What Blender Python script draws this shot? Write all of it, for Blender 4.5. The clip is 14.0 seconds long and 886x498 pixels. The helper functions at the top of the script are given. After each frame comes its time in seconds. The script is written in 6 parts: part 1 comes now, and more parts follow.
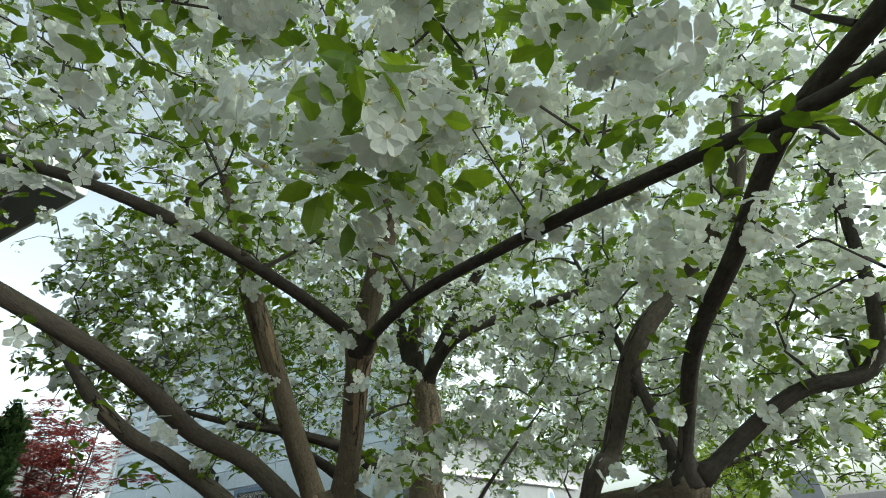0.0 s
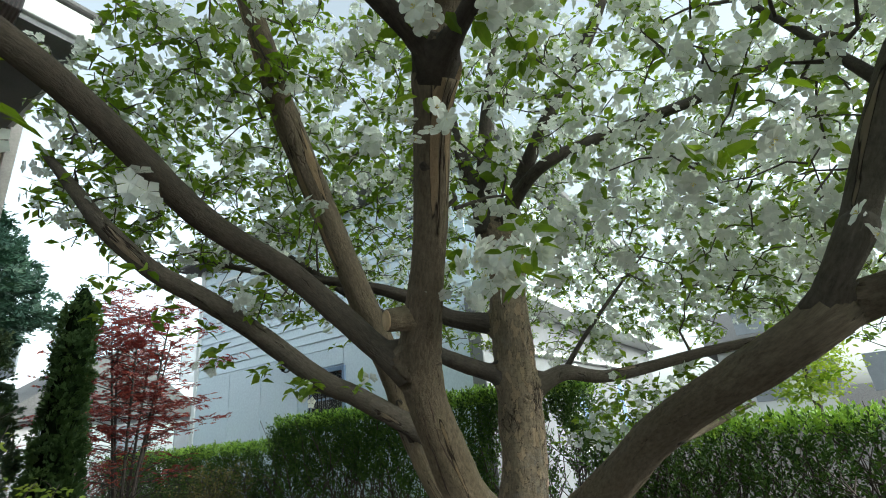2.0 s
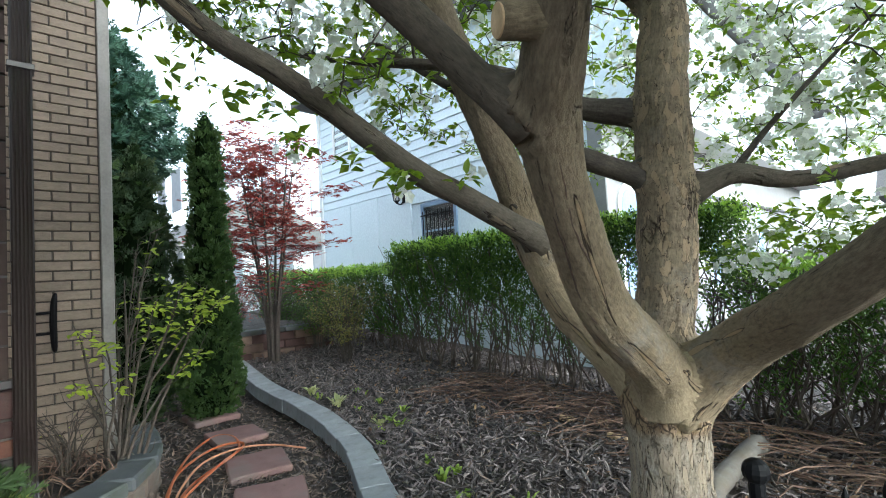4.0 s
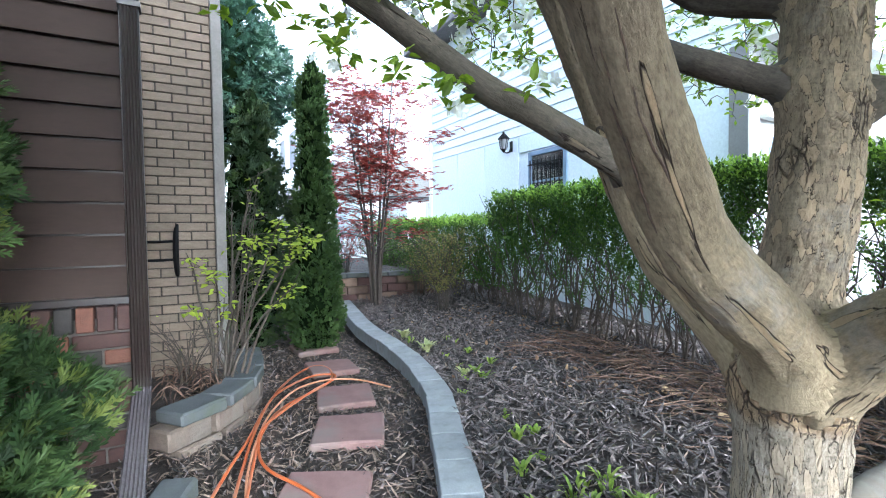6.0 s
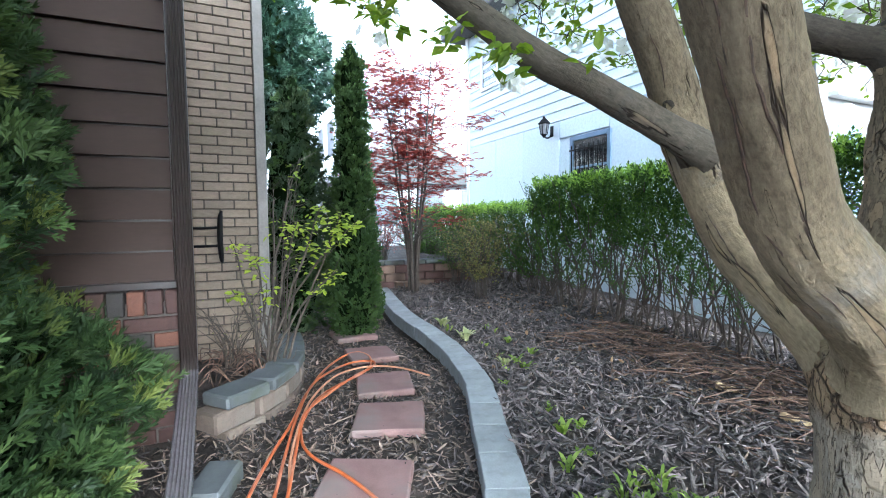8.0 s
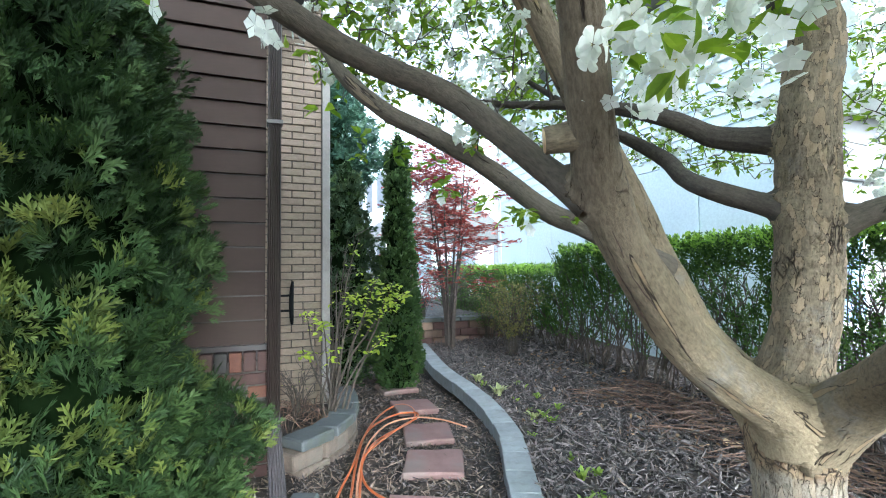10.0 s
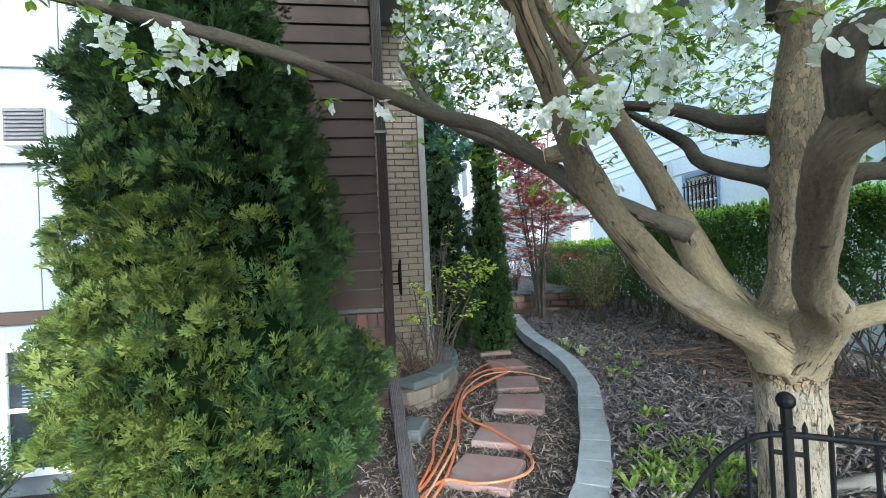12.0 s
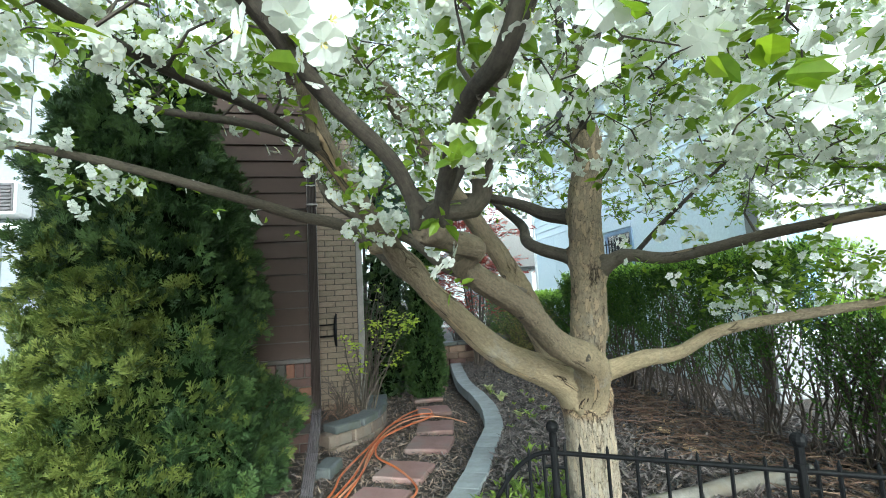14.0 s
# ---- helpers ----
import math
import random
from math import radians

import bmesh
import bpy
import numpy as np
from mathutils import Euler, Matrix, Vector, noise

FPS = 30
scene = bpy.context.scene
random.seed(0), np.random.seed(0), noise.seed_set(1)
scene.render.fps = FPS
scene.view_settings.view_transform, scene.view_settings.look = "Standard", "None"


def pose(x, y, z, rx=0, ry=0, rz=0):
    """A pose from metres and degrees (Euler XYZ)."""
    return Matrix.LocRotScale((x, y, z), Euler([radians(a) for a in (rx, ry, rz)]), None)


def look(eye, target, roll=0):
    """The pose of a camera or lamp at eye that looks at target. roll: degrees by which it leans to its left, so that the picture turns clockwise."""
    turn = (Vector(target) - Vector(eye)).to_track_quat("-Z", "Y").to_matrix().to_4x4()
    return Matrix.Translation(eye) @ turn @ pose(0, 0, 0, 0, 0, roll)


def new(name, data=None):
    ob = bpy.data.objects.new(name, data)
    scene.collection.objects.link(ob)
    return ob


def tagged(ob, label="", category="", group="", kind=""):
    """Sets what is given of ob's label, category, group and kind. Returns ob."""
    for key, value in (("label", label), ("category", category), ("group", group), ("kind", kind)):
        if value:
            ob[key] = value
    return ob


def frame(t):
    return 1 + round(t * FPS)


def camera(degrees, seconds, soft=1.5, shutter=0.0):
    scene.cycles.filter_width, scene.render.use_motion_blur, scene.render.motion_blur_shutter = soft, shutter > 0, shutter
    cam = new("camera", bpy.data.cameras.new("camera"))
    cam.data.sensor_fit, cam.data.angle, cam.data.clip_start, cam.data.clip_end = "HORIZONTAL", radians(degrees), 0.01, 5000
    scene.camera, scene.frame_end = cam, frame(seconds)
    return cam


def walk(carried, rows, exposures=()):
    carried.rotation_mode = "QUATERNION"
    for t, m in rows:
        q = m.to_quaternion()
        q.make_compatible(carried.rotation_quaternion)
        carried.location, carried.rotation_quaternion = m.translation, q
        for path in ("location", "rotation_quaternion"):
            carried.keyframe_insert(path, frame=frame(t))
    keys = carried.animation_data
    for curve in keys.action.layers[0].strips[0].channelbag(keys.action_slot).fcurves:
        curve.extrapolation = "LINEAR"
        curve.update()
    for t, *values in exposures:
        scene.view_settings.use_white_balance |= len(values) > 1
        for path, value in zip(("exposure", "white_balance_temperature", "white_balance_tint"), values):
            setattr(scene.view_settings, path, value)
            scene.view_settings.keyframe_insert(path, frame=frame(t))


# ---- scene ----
cam = camera(86.3, 14.0, soft=1.0)
PATH = [
    (0, (1.326, -2.414, 1.464), (0.638, -0.846, 2.496), -6.1),
    (0.5, (1.194, -2.276, 1.447), (0.46, -0.678, 2.401), -4.8),
    (1, (1.107, -2.092, 1.409), (0.313, -0.476, 2.281), -5.3),
    (1.5, (1.027, -1.94, 1.387), (0.138, -0.334, 2.179), -5.7),
    (2, (0.871, -1.889, 1.351), (-0.109, -0.291, 2.048), -6.0),
    (2.5, (0.756, -1.855, 1.306), (-0.281, -0.244, 1.881), -6.8),
    (3, (0.7, -1.738, 1.28), (-0.459, -0.159, 1.684), -5.8),
    (3.5, (0.658, -1.629, 1.235), (-0.678, -0.154, 1.44), -4.2),
    (3.7, (0.627, -1.607, 1.242), (-0.757, -0.171, 1.389), -3.9),
    (5.8, (0.528, -1.295, 1.162), (-1.195, -0.279, 1.117), -0.7),
    (6, (0.523, -1.293, 1.163), (-1.218, -0.312, 1.094), -0.7),
    (6.5, (0.508, -1.292, 1.164), (-1.264, -0.372, 1.056), -1.3),
    (7, (0.462, -1.282, 1.132), (-1.327, -0.399, 0.99), -1.7),
    (7.5, (0.433, -1.287, 1.125), (-1.363, -0.42, 0.98), -1.2),
    (8, (0.438, -1.295, 1.153), (-1.369, -0.446, 1.036), -0.6),
    (8.5, (0.486, -1.326, 1.249), (-1.333, -0.496, 1.193), -0.3),
    (9, (0.614, -1.403, 1.337), (-1.22, -0.607, 1.36), -0.4),
    (9.2, (0.669, -1.44, 1.352), (-1.175, -0.667, 1.405), -0.4),
    (11.3, (1.539, -1.726, 1.275), (-0.362, -1.114, 1.375), -2.0),
    (11.5, (1.601, -1.736, 1.268), (-0.328, -1.213, 1.343), -2.2),
    (12, (1.676, -1.651, 1.281), (-0.298, -1.328, 1.304), -2.8),
    (12.5, (1.787, -1.56, 1.313), (-0.197, -1.31, 1.351), -2.6),
    (13, (1.963, -1.496, 1.332), (-0.019, -1.259, 1.444), -2.7),
    (13.5, (2.179, -1.385, 1.336), (0.214, -1.05, 1.489), -2.7),
    (14, (2.403, -1.178, 1.334), (0.458, -0.765, 1.552), -3.1),
]
walk(cam, [(t, look(eye, target, roll)) for t, eye, target, roll in PATH],
     exposures=[(0.0, 1.25, 6050, -6), (2.0, 1.45, 5950, -4), (3.5, 1.93, 5800, -1), (6.0, 2.9, 5300, 5), (9.0, 2.87, 5300, 3), (11.5, 2.62, 5450, -2), (12.5, 2.26, 5300, -3), (14.0, 2.24, 5650, -7)])

# ---------------------------------------------------------------- light
world = bpy.data.worlds.new("sky_world")
scene.world = world
world.use_nodes = True
wnt = world.node_tree
wnt.nodes.clear()
sky = wnt.nodes.new("ShaderNodeTexSky")
sky.sky_type = "NISHITA"
sky.sun_disc = False
sky.sun_elevation = radians(26)
sky.sun_rotation = radians(83)
sky.air_density = 1.0
sky.dust_density = 2.5
wbg = wnt.nodes.new("ShaderNodeBackground")
wbg.inputs["Strength"].default_value = 0.15
wout = wnt.nodes.new("ShaderNodeOutputWorld")
haze = wnt.nodes.new("ShaderNodeHueSaturation")
haze.inputs["Saturation"].default_value = 0.28
wnt.links.new(sky.outputs[0], haze.inputs["Color"])
wnt.links.new(haze.outputs[0], wbg.inputs["Color"])
wnt.links.new(wbg.outputs[0], wout.inputs["Surface"])

sun_data = bpy.data.lights.new("sun", "SUN")
sun_data.energy = 0.9
sun_data.angle = radians(22)
sun_data.color = (1.0, 0.94, 0.86)
sun = new("sun", sun_data)
sun.matrix_world = look((0, 0, 8), (-0.98, -0.12, 8 - 0.36))

# ---------------------------------------------------------------- helpers


def part(name, geo, material, parent, label="", smooth=False, kind="", straight=None, tone=None):
    """Link a bmesh, or a (verts, faces) pair, as one mesh object under a thing or part."""
    me = bpy.data.meshes.new(name)
    if isinstance(geo, bmesh.types.BMesh):
        geo.to_mesh(me)
        geo.free()
    else:
        verts, faces = geo
        me.from_pydata([tuple(v) for v in verts], [], [tuple(f) for f in faces])
    if straight is not None:
        at = me.attributes.new("straight", "FLOAT_VECTOR", "POINT")
        at.data.foreach_set("vector", np.asarray(straight, np.float32).ravel())
    if tone is not None:
        me.attributes.new("tone", "FLOAT", "POINT").data.foreach_set("value", np.asarray(tone, np.float32))
    me.materials.append(material)
    if smooth:
        me.polygons.foreach_set("use_smooth", [True] * len(me.polygons))
    me.update()
    ob = new(name, me)
    if parent is not None:
        ob.parent = parent
    if label or kind:
        tagged(ob, label, "", "", kind)
    return ob


def thing(name, label, category, at=(0, 0, 0), group="", kind=""):
    """An Empty at a thing's base."""
    ob = new(name)
    ob.empty_display_size = 0.1
    ob.location = at
    return tagged(ob, label, category, group, kind)


def solid(name, geo, material, label, category, group="", kind="", smooth=False):
    """A thing that is one mesh."""
    return tagged(part(name, geo, material, None, "", smooth), label, category, group, kind)


def box_bm(x0, x1, y0, y1, z0, z1, bevel=0.0, bm=None):
    own = bm is None
    bm = bm or bmesh.new()
    vs = [bm.verts.new((x, y, z)) for z in (z0, z1) for y in (y0, y1) for x in (x0, x1)]
    fs = [bm.faces.new([vs[i] for i in f]) for f in
          ((0, 2, 3, 1), (4, 5, 7, 6), (0, 1, 5, 4), (2, 6, 7, 3), (0, 4, 6, 2), (1, 3, 7, 5))]
    if bevel > 0:
        es = list({e for f in fs for e in f.edges})
        bmesh.ops.bevel(bm, geom=es, offset=bevel, segments=1, affect="EDGES")
    return bm


def rough_block(sx, sy, sz, amount, seed, bevel=0.008, cuts=2):
    """A block with worn, slightly uneven faces, its base at z = 0."""
    bm = box_bm(-sx / 2, sx / 2, -sy / 2, sy / 2, 0, sz, bevel)
    if cuts:
        bmesh.ops.subdivide_edges(bm, edges=bm.edges[:], cuts=cuts, use_grid_fill=True)
    off = Vector((seed * 3.7, seed * 1.3, seed * 0.7))
    for v in bm.verts:
        n = noise.noise_vector(v.co * 14 + off) * amount + noise.noise_vector(v.co * 45 + off) * amount * 0.4
        v.co += n
    return bm


def smooth_line(nodes, step=0.05):
    """Catmull-Rom through rows of numbers, about one row every step metres."""
    p = np.array(nodes, float)
    q = np.vstack([2 * p[0] - p[1], p, 2 * p[-1] - p[-2]])
    out = []
    for i in range(1, len(q) - 2):
        n = max(2, int(np.linalg.norm(q[i + 1][:3] - q[i][:3]) / step))
        for t in np.arange(n) / n:
            a, b, c, d = q[i - 1], q[i], q[i + 1], q[i + 2]
            out.append(0.5 * (2 * b + (c - a) * t + (2 * a - 5 * b + 4 * c - d) * t * t + (3 * b - a - 3 * c + d) * t ** 3))
    out.append(p[-1])
    return np.array(out)


def tube(line, sides=10, rough=0.0, seed=0.0, cap=True, verts=None, faces=None, stretch=6.0, straight=None, start=0.0):
    """A tube round rows of x, y, z, radius. rough: relief as a share of the radius."""
    verts = [] if verts is None else verts
    faces = [] if faces is None else faces
    line = np.asarray(line, float)
    pts, rad = line[:, :3], np.maximum(line[:, 3], 0.0006)
    tang = np.gradient(pts, axis=0)
    tang /= np.linalg.norm(tang, axis=1)[:, None] + 1e-9
    ref = np.array((0.31, 0.57, 0.76))
    base = len(verts)
    u = np.cross(tang[0], ref)
    u /= np.linalg.norm(u) + 1e-9
    ang = np.arange(sides) * 2 * np.pi / sides
    run = start + np.r_[0, np.cumsum(np.linalg.norm(np.diff(pts, axis=0), axis=1))]
    for k in range(len(pts)):
        u = u - tang[k] * (u @ tang[k])
        u /= np.linalg.norm(u) + 1e-9
        w = np.cross(tang[k], u)
        for a in ang:
            d = u * np.cos(a) + w * np.sin(a)
            r = rad[k]
            if rough:
                s = pts[k] * stretch
                r *= 1 + rough * (noise.noise((s[0] + d[0] * 2.2 + seed, s[1] + d[1] * 2.2, s[2] + d[2] * 2.2))
                                  + 0.5 * noise.noise((s[0] * 3 + d[0] * 5 + seed, s[1] * 3 + d[1] * 5, s[2] * 1.5 + d[2] * 5))
                                  + 0.35 * noise.noise((s[0] * 7 + d[0] * 6 + seed, s[1] * 7 + d[1] * 6, s[2] * 7 + d[2] * 6)))
            verts.append(tuple(pts[k] + d * r))
            if straight is not None:
                straight.append((rad[k] * np.cos(a) + seed, rad[k] * np.sin(a), run[k]))
    for k in range(len(pts) - 1):
        for j in range(sides):
            a, b = base + k * sides + j, base + k * sides + (j + 1) % sides
            faces.append((a, b, b + sides, a + sides))
    if cap:
        faces.append(tuple(base + j for j in reversed(range(sides))))
        faces.append(tuple(base + (len(pts) - 1) * sides + j for j in range(sides)))
    return verts, faces


def scatter_geo(template, mats):
    """Copies of a (verts, faces) template under 4x4 matrices, joined into one pair."""
    tv, tf = np.array(template[0], float), template[1]
    mats = np.asarray(mats, float)
    v = np.einsum("nij,kj->nki", mats[:, :3, :3], tv) + mats[:, None, :3, 3]
    n = len(tv)
    faces = [tuple(i + k * n for i in f) for k in range(len(mats)) for f in tf]
    return v.reshape(-1, 3), faces


def join_geo(pairs):
    verts, faces, base = [], [], 0
    for v, f in pairs:
        verts.append(np.asarray(v, float).reshape(-1, 3))
        faces += [tuple(i + base for i in q) for q in f]
        base += len(verts[-1])
    return np.vstack(verts), faces


def frames_along(pos, normal, scale, rng, spin=True, ahead=None):
    """4x4 matrices at pos whose z axis is normal, turned at random about it or with x towards ahead."""
    pos, z = np.asarray(pos, float), np.asarray(normal, float)
    z = z / (np.linalg.norm(z, axis=1)[:, None] + 1e-9)
    ref = rng.normal(size=z.shape) if ahead is None else np.asarray(ahead, float)
    x = ref - z * (ref * z).sum(1)[:, None]
    x /= np.linalg.norm(x, axis=1)[:, None] + 1e-9
    y = np.cross(z, x)
    m = np.zeros((len(pos), 4, 4))
    s = np.asarray(scale, float).reshape(-1, 1)
    m[:, :3, 0], m[:, :3, 1], m[:, :3, 2], m[:, :3, 3], m[:, 3, 3] = x * s, y * s, z * s, pos, 1
    return m


# ---------------------------------------------------------------- materials
def node_mat(name, build):
    m = bpy.data.materials.new(name)
    m.use_nodes = True
    nt = m.node_tree
    nt.nodes.clear()
    out = nt.nodes.new("ShaderNodeOutputMaterial")
    nt.links.new(build(nt), out.inputs["Surface"])
    return m


def N(nt, kind, **inputs):
    n = nt.nodes.new(kind)
    for k, v in inputs.items():
        n.inputs[k.replace("_", " ")].default_value = v
    return n


def ramp(nt, source, stops):
    r = nt.nodes.new("ShaderNodeValToRGB")
    el = r.color_ramp.elements
    el[0].position, el[0].color = stops[0][0], (*stops[0][1], 1)
    el[1].position, el[1].color = stops[-1][0], (*stops[-1][1], 1)
    for p, c in stops[1:-1]:
        e = el.new(p)
        e.color = (*c, 1)
    nt.links.new(source, r.inputs[0])
    return r.outputs[0]


def mixc(nt, fac, a, b, mode="MIX"):
    m = nt.nodes.new("ShaderNodeMix")
    m.data_type, m.blend_type = "RGBA", mode
    for sock, v in ((m.inputs[0], fac), (m.inputs[6], a), (m.inputs[7], b)):
        if isinstance(v, (int, float)):
            sock.default_value = v
        elif isinstance(v, tuple):
            sock.default_value = (*v, 1)
        else:
            nt.links.new(v, sock)
    return m.outputs[2]


def coords(nt, scale=(1, 1, 1)):
    t = nt.nodes.new("ShaderNodeTexCoord")
    mp = nt.nodes.new("ShaderNodeMapping")
    mp.inputs["Scale"].default_value = scale
    nt.links.new(t.outputs["Object"], mp.inputs["Vector"])
    return mp.outputs[0]


def noise_tex(nt, vec, scale, detail=4.0, rough=0.55):
    n = nt.nodes.new("ShaderNodeTexNoise")
    n.inputs["Scale"].default_value, n.inputs["Detail"].default_value, n.inputs["Roughness"].default_value = scale, detail, rough
    nt.links.new(vec, n.inputs["Vector"])
    return n.outputs[0]


def surface(name, dark, light, scale=8.0, rough=(0.6, 0.9), bump=0.3, dist=0.004, stretch=(1, 1, 1), vary=0.0,
            per="", stain=None, stain_scale=1.2, fine=60.0, shine=0.5):
    """A rough surface: colour grain at two scales, worn gloss and relief. per: 'object' or 'island' variation."""
    def build(nt):
        vec = coords(nt, stretch)
        big, small = noise_tex(nt, vec, scale), noise_tex(nt, vec, fine, 5.0, 0.65)
        col = ramp(nt, big, [(0.3, dark), (0.7, light)])
        col = mixc(nt, 0.35, col, ramp(nt, small, [(0.25, tuple(c * 0.55 for c in dark)), (0.75, tuple(min(1, c * 1.15) for c in light))]))
        if stain:
            col = mixc(nt, ramp(nt, noise_tex(nt, vec, stain_scale, 6.0, 0.6), [(0.48, (0, 0, 0)), (0.68, (1, 1, 1))]), col, stain)
        if vary:
            src = nt.nodes.new("ShaderNodeObjectInfo" if per == "object" else "ShaderNodeNewGeometry")
            rnd = src.outputs["Random" if per == "object" else "Random Per Island"]
            hsv = nt.nodes.new("ShaderNodeHueSaturation")
            mr = N(nt, "ShaderNodeMapRange", To_Min=1 - vary, To_Max=1 + vary)
            nt.links.new(rnd, mr.inputs["Value"])
            nt.links.new(mr.outputs[0], hsv.inputs["Value"])
            nt.links.new(col, hsv.inputs["Color"])
            col = hsv.outputs[0]
        p = nt.nodes.new("ShaderNodeBsdfPrincipled")
        p.inputs["Specular IOR Level"].default_value = shine
        nt.links.new(col, p.inputs["Base Color"])
        mr = N(nt, "ShaderNodeMapRange", To_Min=rough[0], To_Max=rough[1])
        nt.links.new(small, mr.inputs["Value"])
        nt.links.new(mr.outputs[0], p.inputs["Roughness"])
        b = N(nt, "ShaderNodeBump", Strength=bump, Distance=dist)
        mx = N(nt, "ShaderNodeMath")
        mx.operation = "ADD"
        nt.links.new(big, mx.inputs[0])
        nt.links.new(small, mx.inputs[1])
        nt.links.new(mx.outputs[0], b.inputs["Height"])
        nt.links.new(b.outputs[0], p.inputs["Normal"])
        return p.outputs[0]
    return node_mat(name, build)


def leafy(name, colours, trans=0.4, gloss=0.45, trans_tint=(1.0, 1.0, 0.6), shine=0.5, by_clump=False):
    """Thin leaf or petal: colour by island or by clump, some light through it."""
    def build(nt):
        g = nt.nodes.new("ShaderNodeNewGeometry")
        n = len(colours)
        src = g.outputs["Random Per Island"]
        if by_clump:
            at = nt.nodes.new("ShaderNodeAttribute")
            at.attribute_name = "tone"
            src = at.outputs["Fac"]
        col = ramp(nt, src, [(i / max(1, n - 1), c) for i, c in enumerate(colours)])
        vec = coords(nt)
        col = mixc(nt, 0.25, col, ramp(nt, noise_tex(nt, vec, 55.0), [(0.3, tuple(c * 0.6 for c in colours[0])), (0.7, colours[-1])]))
        p = N(nt, "ShaderNodeBsdfPrincipled", Roughness=gloss)
        p.inputs["Specular IOR Level"].default_value = shine
        nt.links.new(col, p.inputs["Base Color"])
        tr = nt.nodes.new("ShaderNodeBsdfTranslucent")
        nt.links.new(mixc(nt, 1.0, col, trans_tint, "MULTIPLY"), tr.inputs["Color"])
        mx = N(nt, "ShaderNodeMixShader", Fac=trans)
        nt.links.new(p.outputs[0], mx.inputs[1])
        nt.links.new(tr.outputs[0], mx.inputs[2])
        return mx.outputs[0]
    return node_mat(name, build)


def bark_mat(name, pale, mid, dark, tan, across, along, level, depth, plates, young=None, hair=1.0, collar=None):
    """Bark in straightened limb coordinates: lens-shaped cracks round tan patches, plates, wrinkles and grain."""
    def build(nt):
        at = nt.nodes.new("ShaderNodeAttribute")
        at.attribute_name = "straight"
        base = at.outputs["Vector"]

        def scaled(v, s):
            mp = nt.nodes.new("ShaderNodeMapping")
            mp.inputs["Scale"].default_value = s
            nt.links.new(v, mp.inputs["Vector"])
            return mp.outputs[0]

        def calc(op, a, b):
            m = N(nt, "ShaderNodeMath")
            m.operation = op
            for sock, v in ((m.inputs[0], a), (m.inputs[1], b)):
                if isinstance(v, (int, float)):
                    sock.default_value = v
                else:
                    nt.links.new(v, sock)
            return m.outputs[0]
        lens = noise_tex(nt, scaled(base, (across, across, along)), 1.0, 4.0, 0.45)
        line = calc("ABSOLUTE", calc("SUBTRACT", lens, level), 0.0)
        crack = ramp(nt, line, [(0.0, (0, 0, 0)), (0.004 * hair, (0.05, 0.05, 0.05)), (0.011 * hair, (1, 1, 1))])
        inside = ramp(nt, lens, [(level, (0, 0, 0)), (level + 0.03, (1, 1, 1))])
        second = noise_tex(nt, scaled(base, (across * 1.9, across * 1.9, along * 2.1)), 1.0, 5.0, 0.55)
        thin = ramp(nt, calc("ABSOLUTE", calc("SUBTRACT", second, level + 0.015), 0.0), [(0.0, (0.1, 0.1, 0.1)), (0.007 * hair, (1, 1, 1))])
        vo = nt.nodes.new("ShaderNodeTexVoronoi")
        vo.feature = "DISTANCE_TO_EDGE"
        wv = nt.nodes.new("ShaderNodeTexNoise")
        wv.inputs["Scale"].default_value, wv.inputs["Detail"].default_value = 22.0, 5.0
        nt.links.new(base, wv.inputs["Vector"])
        add = N(nt, "ShaderNodeVectorMath")
        add.operation = "MULTIPLY_ADD"
        nt.links.new(wv.outputs["Color"], add.inputs[0])
        add.inputs[1].default_value = (0.03, 0.03, 0.05)
        nt.links.new(base, add.inputs[2])
        vo.inputs["Scale"].default_value = 1.0
        nt.links.new(scaled(add.outputs[0], (38.0, 38.0, 11.0)), vo.inputs["Vector"])
        plate = ramp(nt, vo.outputs["Distance"], [(0.0, (0, 0, 0)), (0.09, (1, 1, 1))])
        gate = ramp(nt, noise_tex(nt, scaled(base, (1, 1, 0.5)), 11.0, 3.0), [(0.62 - plates * 0.4, (0, 0, 0)), (0.74 - plates * 0.4, (1, 1, 1))])
        ring = None
        if collar:
            sepc = nt.nodes.new("ShaderNodeSeparateXYZ")
            nt.links.new(base, sepc.inputs[0])
            run = calc("ADD", sepc.outputs[2], calc("MULTIPLY", noise_tex(nt, base, 16.0, 4.0), 0.09))
            ring = ramp(nt, run, [(collar[0] - 0.02, (0, 0, 0)), (collar[0] + 0.02, (1, 1, 1)), (collar[1], (1, 1, 1)), (collar[1] + 0.04, (0, 0, 0))])
            gate = mixc(nt, 1.0, gate, ring, "LIGHTEN")
        plate = mixc(nt, gate, (1, 1, 1), plate)
        fine = noise_tex(nt, scaled(base, (1, 1, 0.35)), 130.0, 6.0, 0.7)
        bands = noise_tex(nt, scaled(base, (0.3, 0.3, 1.8)), 75.0, 4.0, 0.6)
        wob = noise_tex(nt, base, 9.0, 5.0, 0.6)
        col = ramp(nt, wob, [(0.36, tuple(c * 0.8 for c in mid)), (0.62, pale)])
        col = mixc(nt, 0.6, col, ramp(nt, fine, [(0.34, tuple(c * 0.4 for c in mid)), (0.68, tuple(min(1, c * 1.15) for c in pale))]))
        col = mixc(nt, 0.13, col, ramp(nt, bands, [(0.38, tuple(c * 0.5 for c in mid)), (0.58, pale)]))
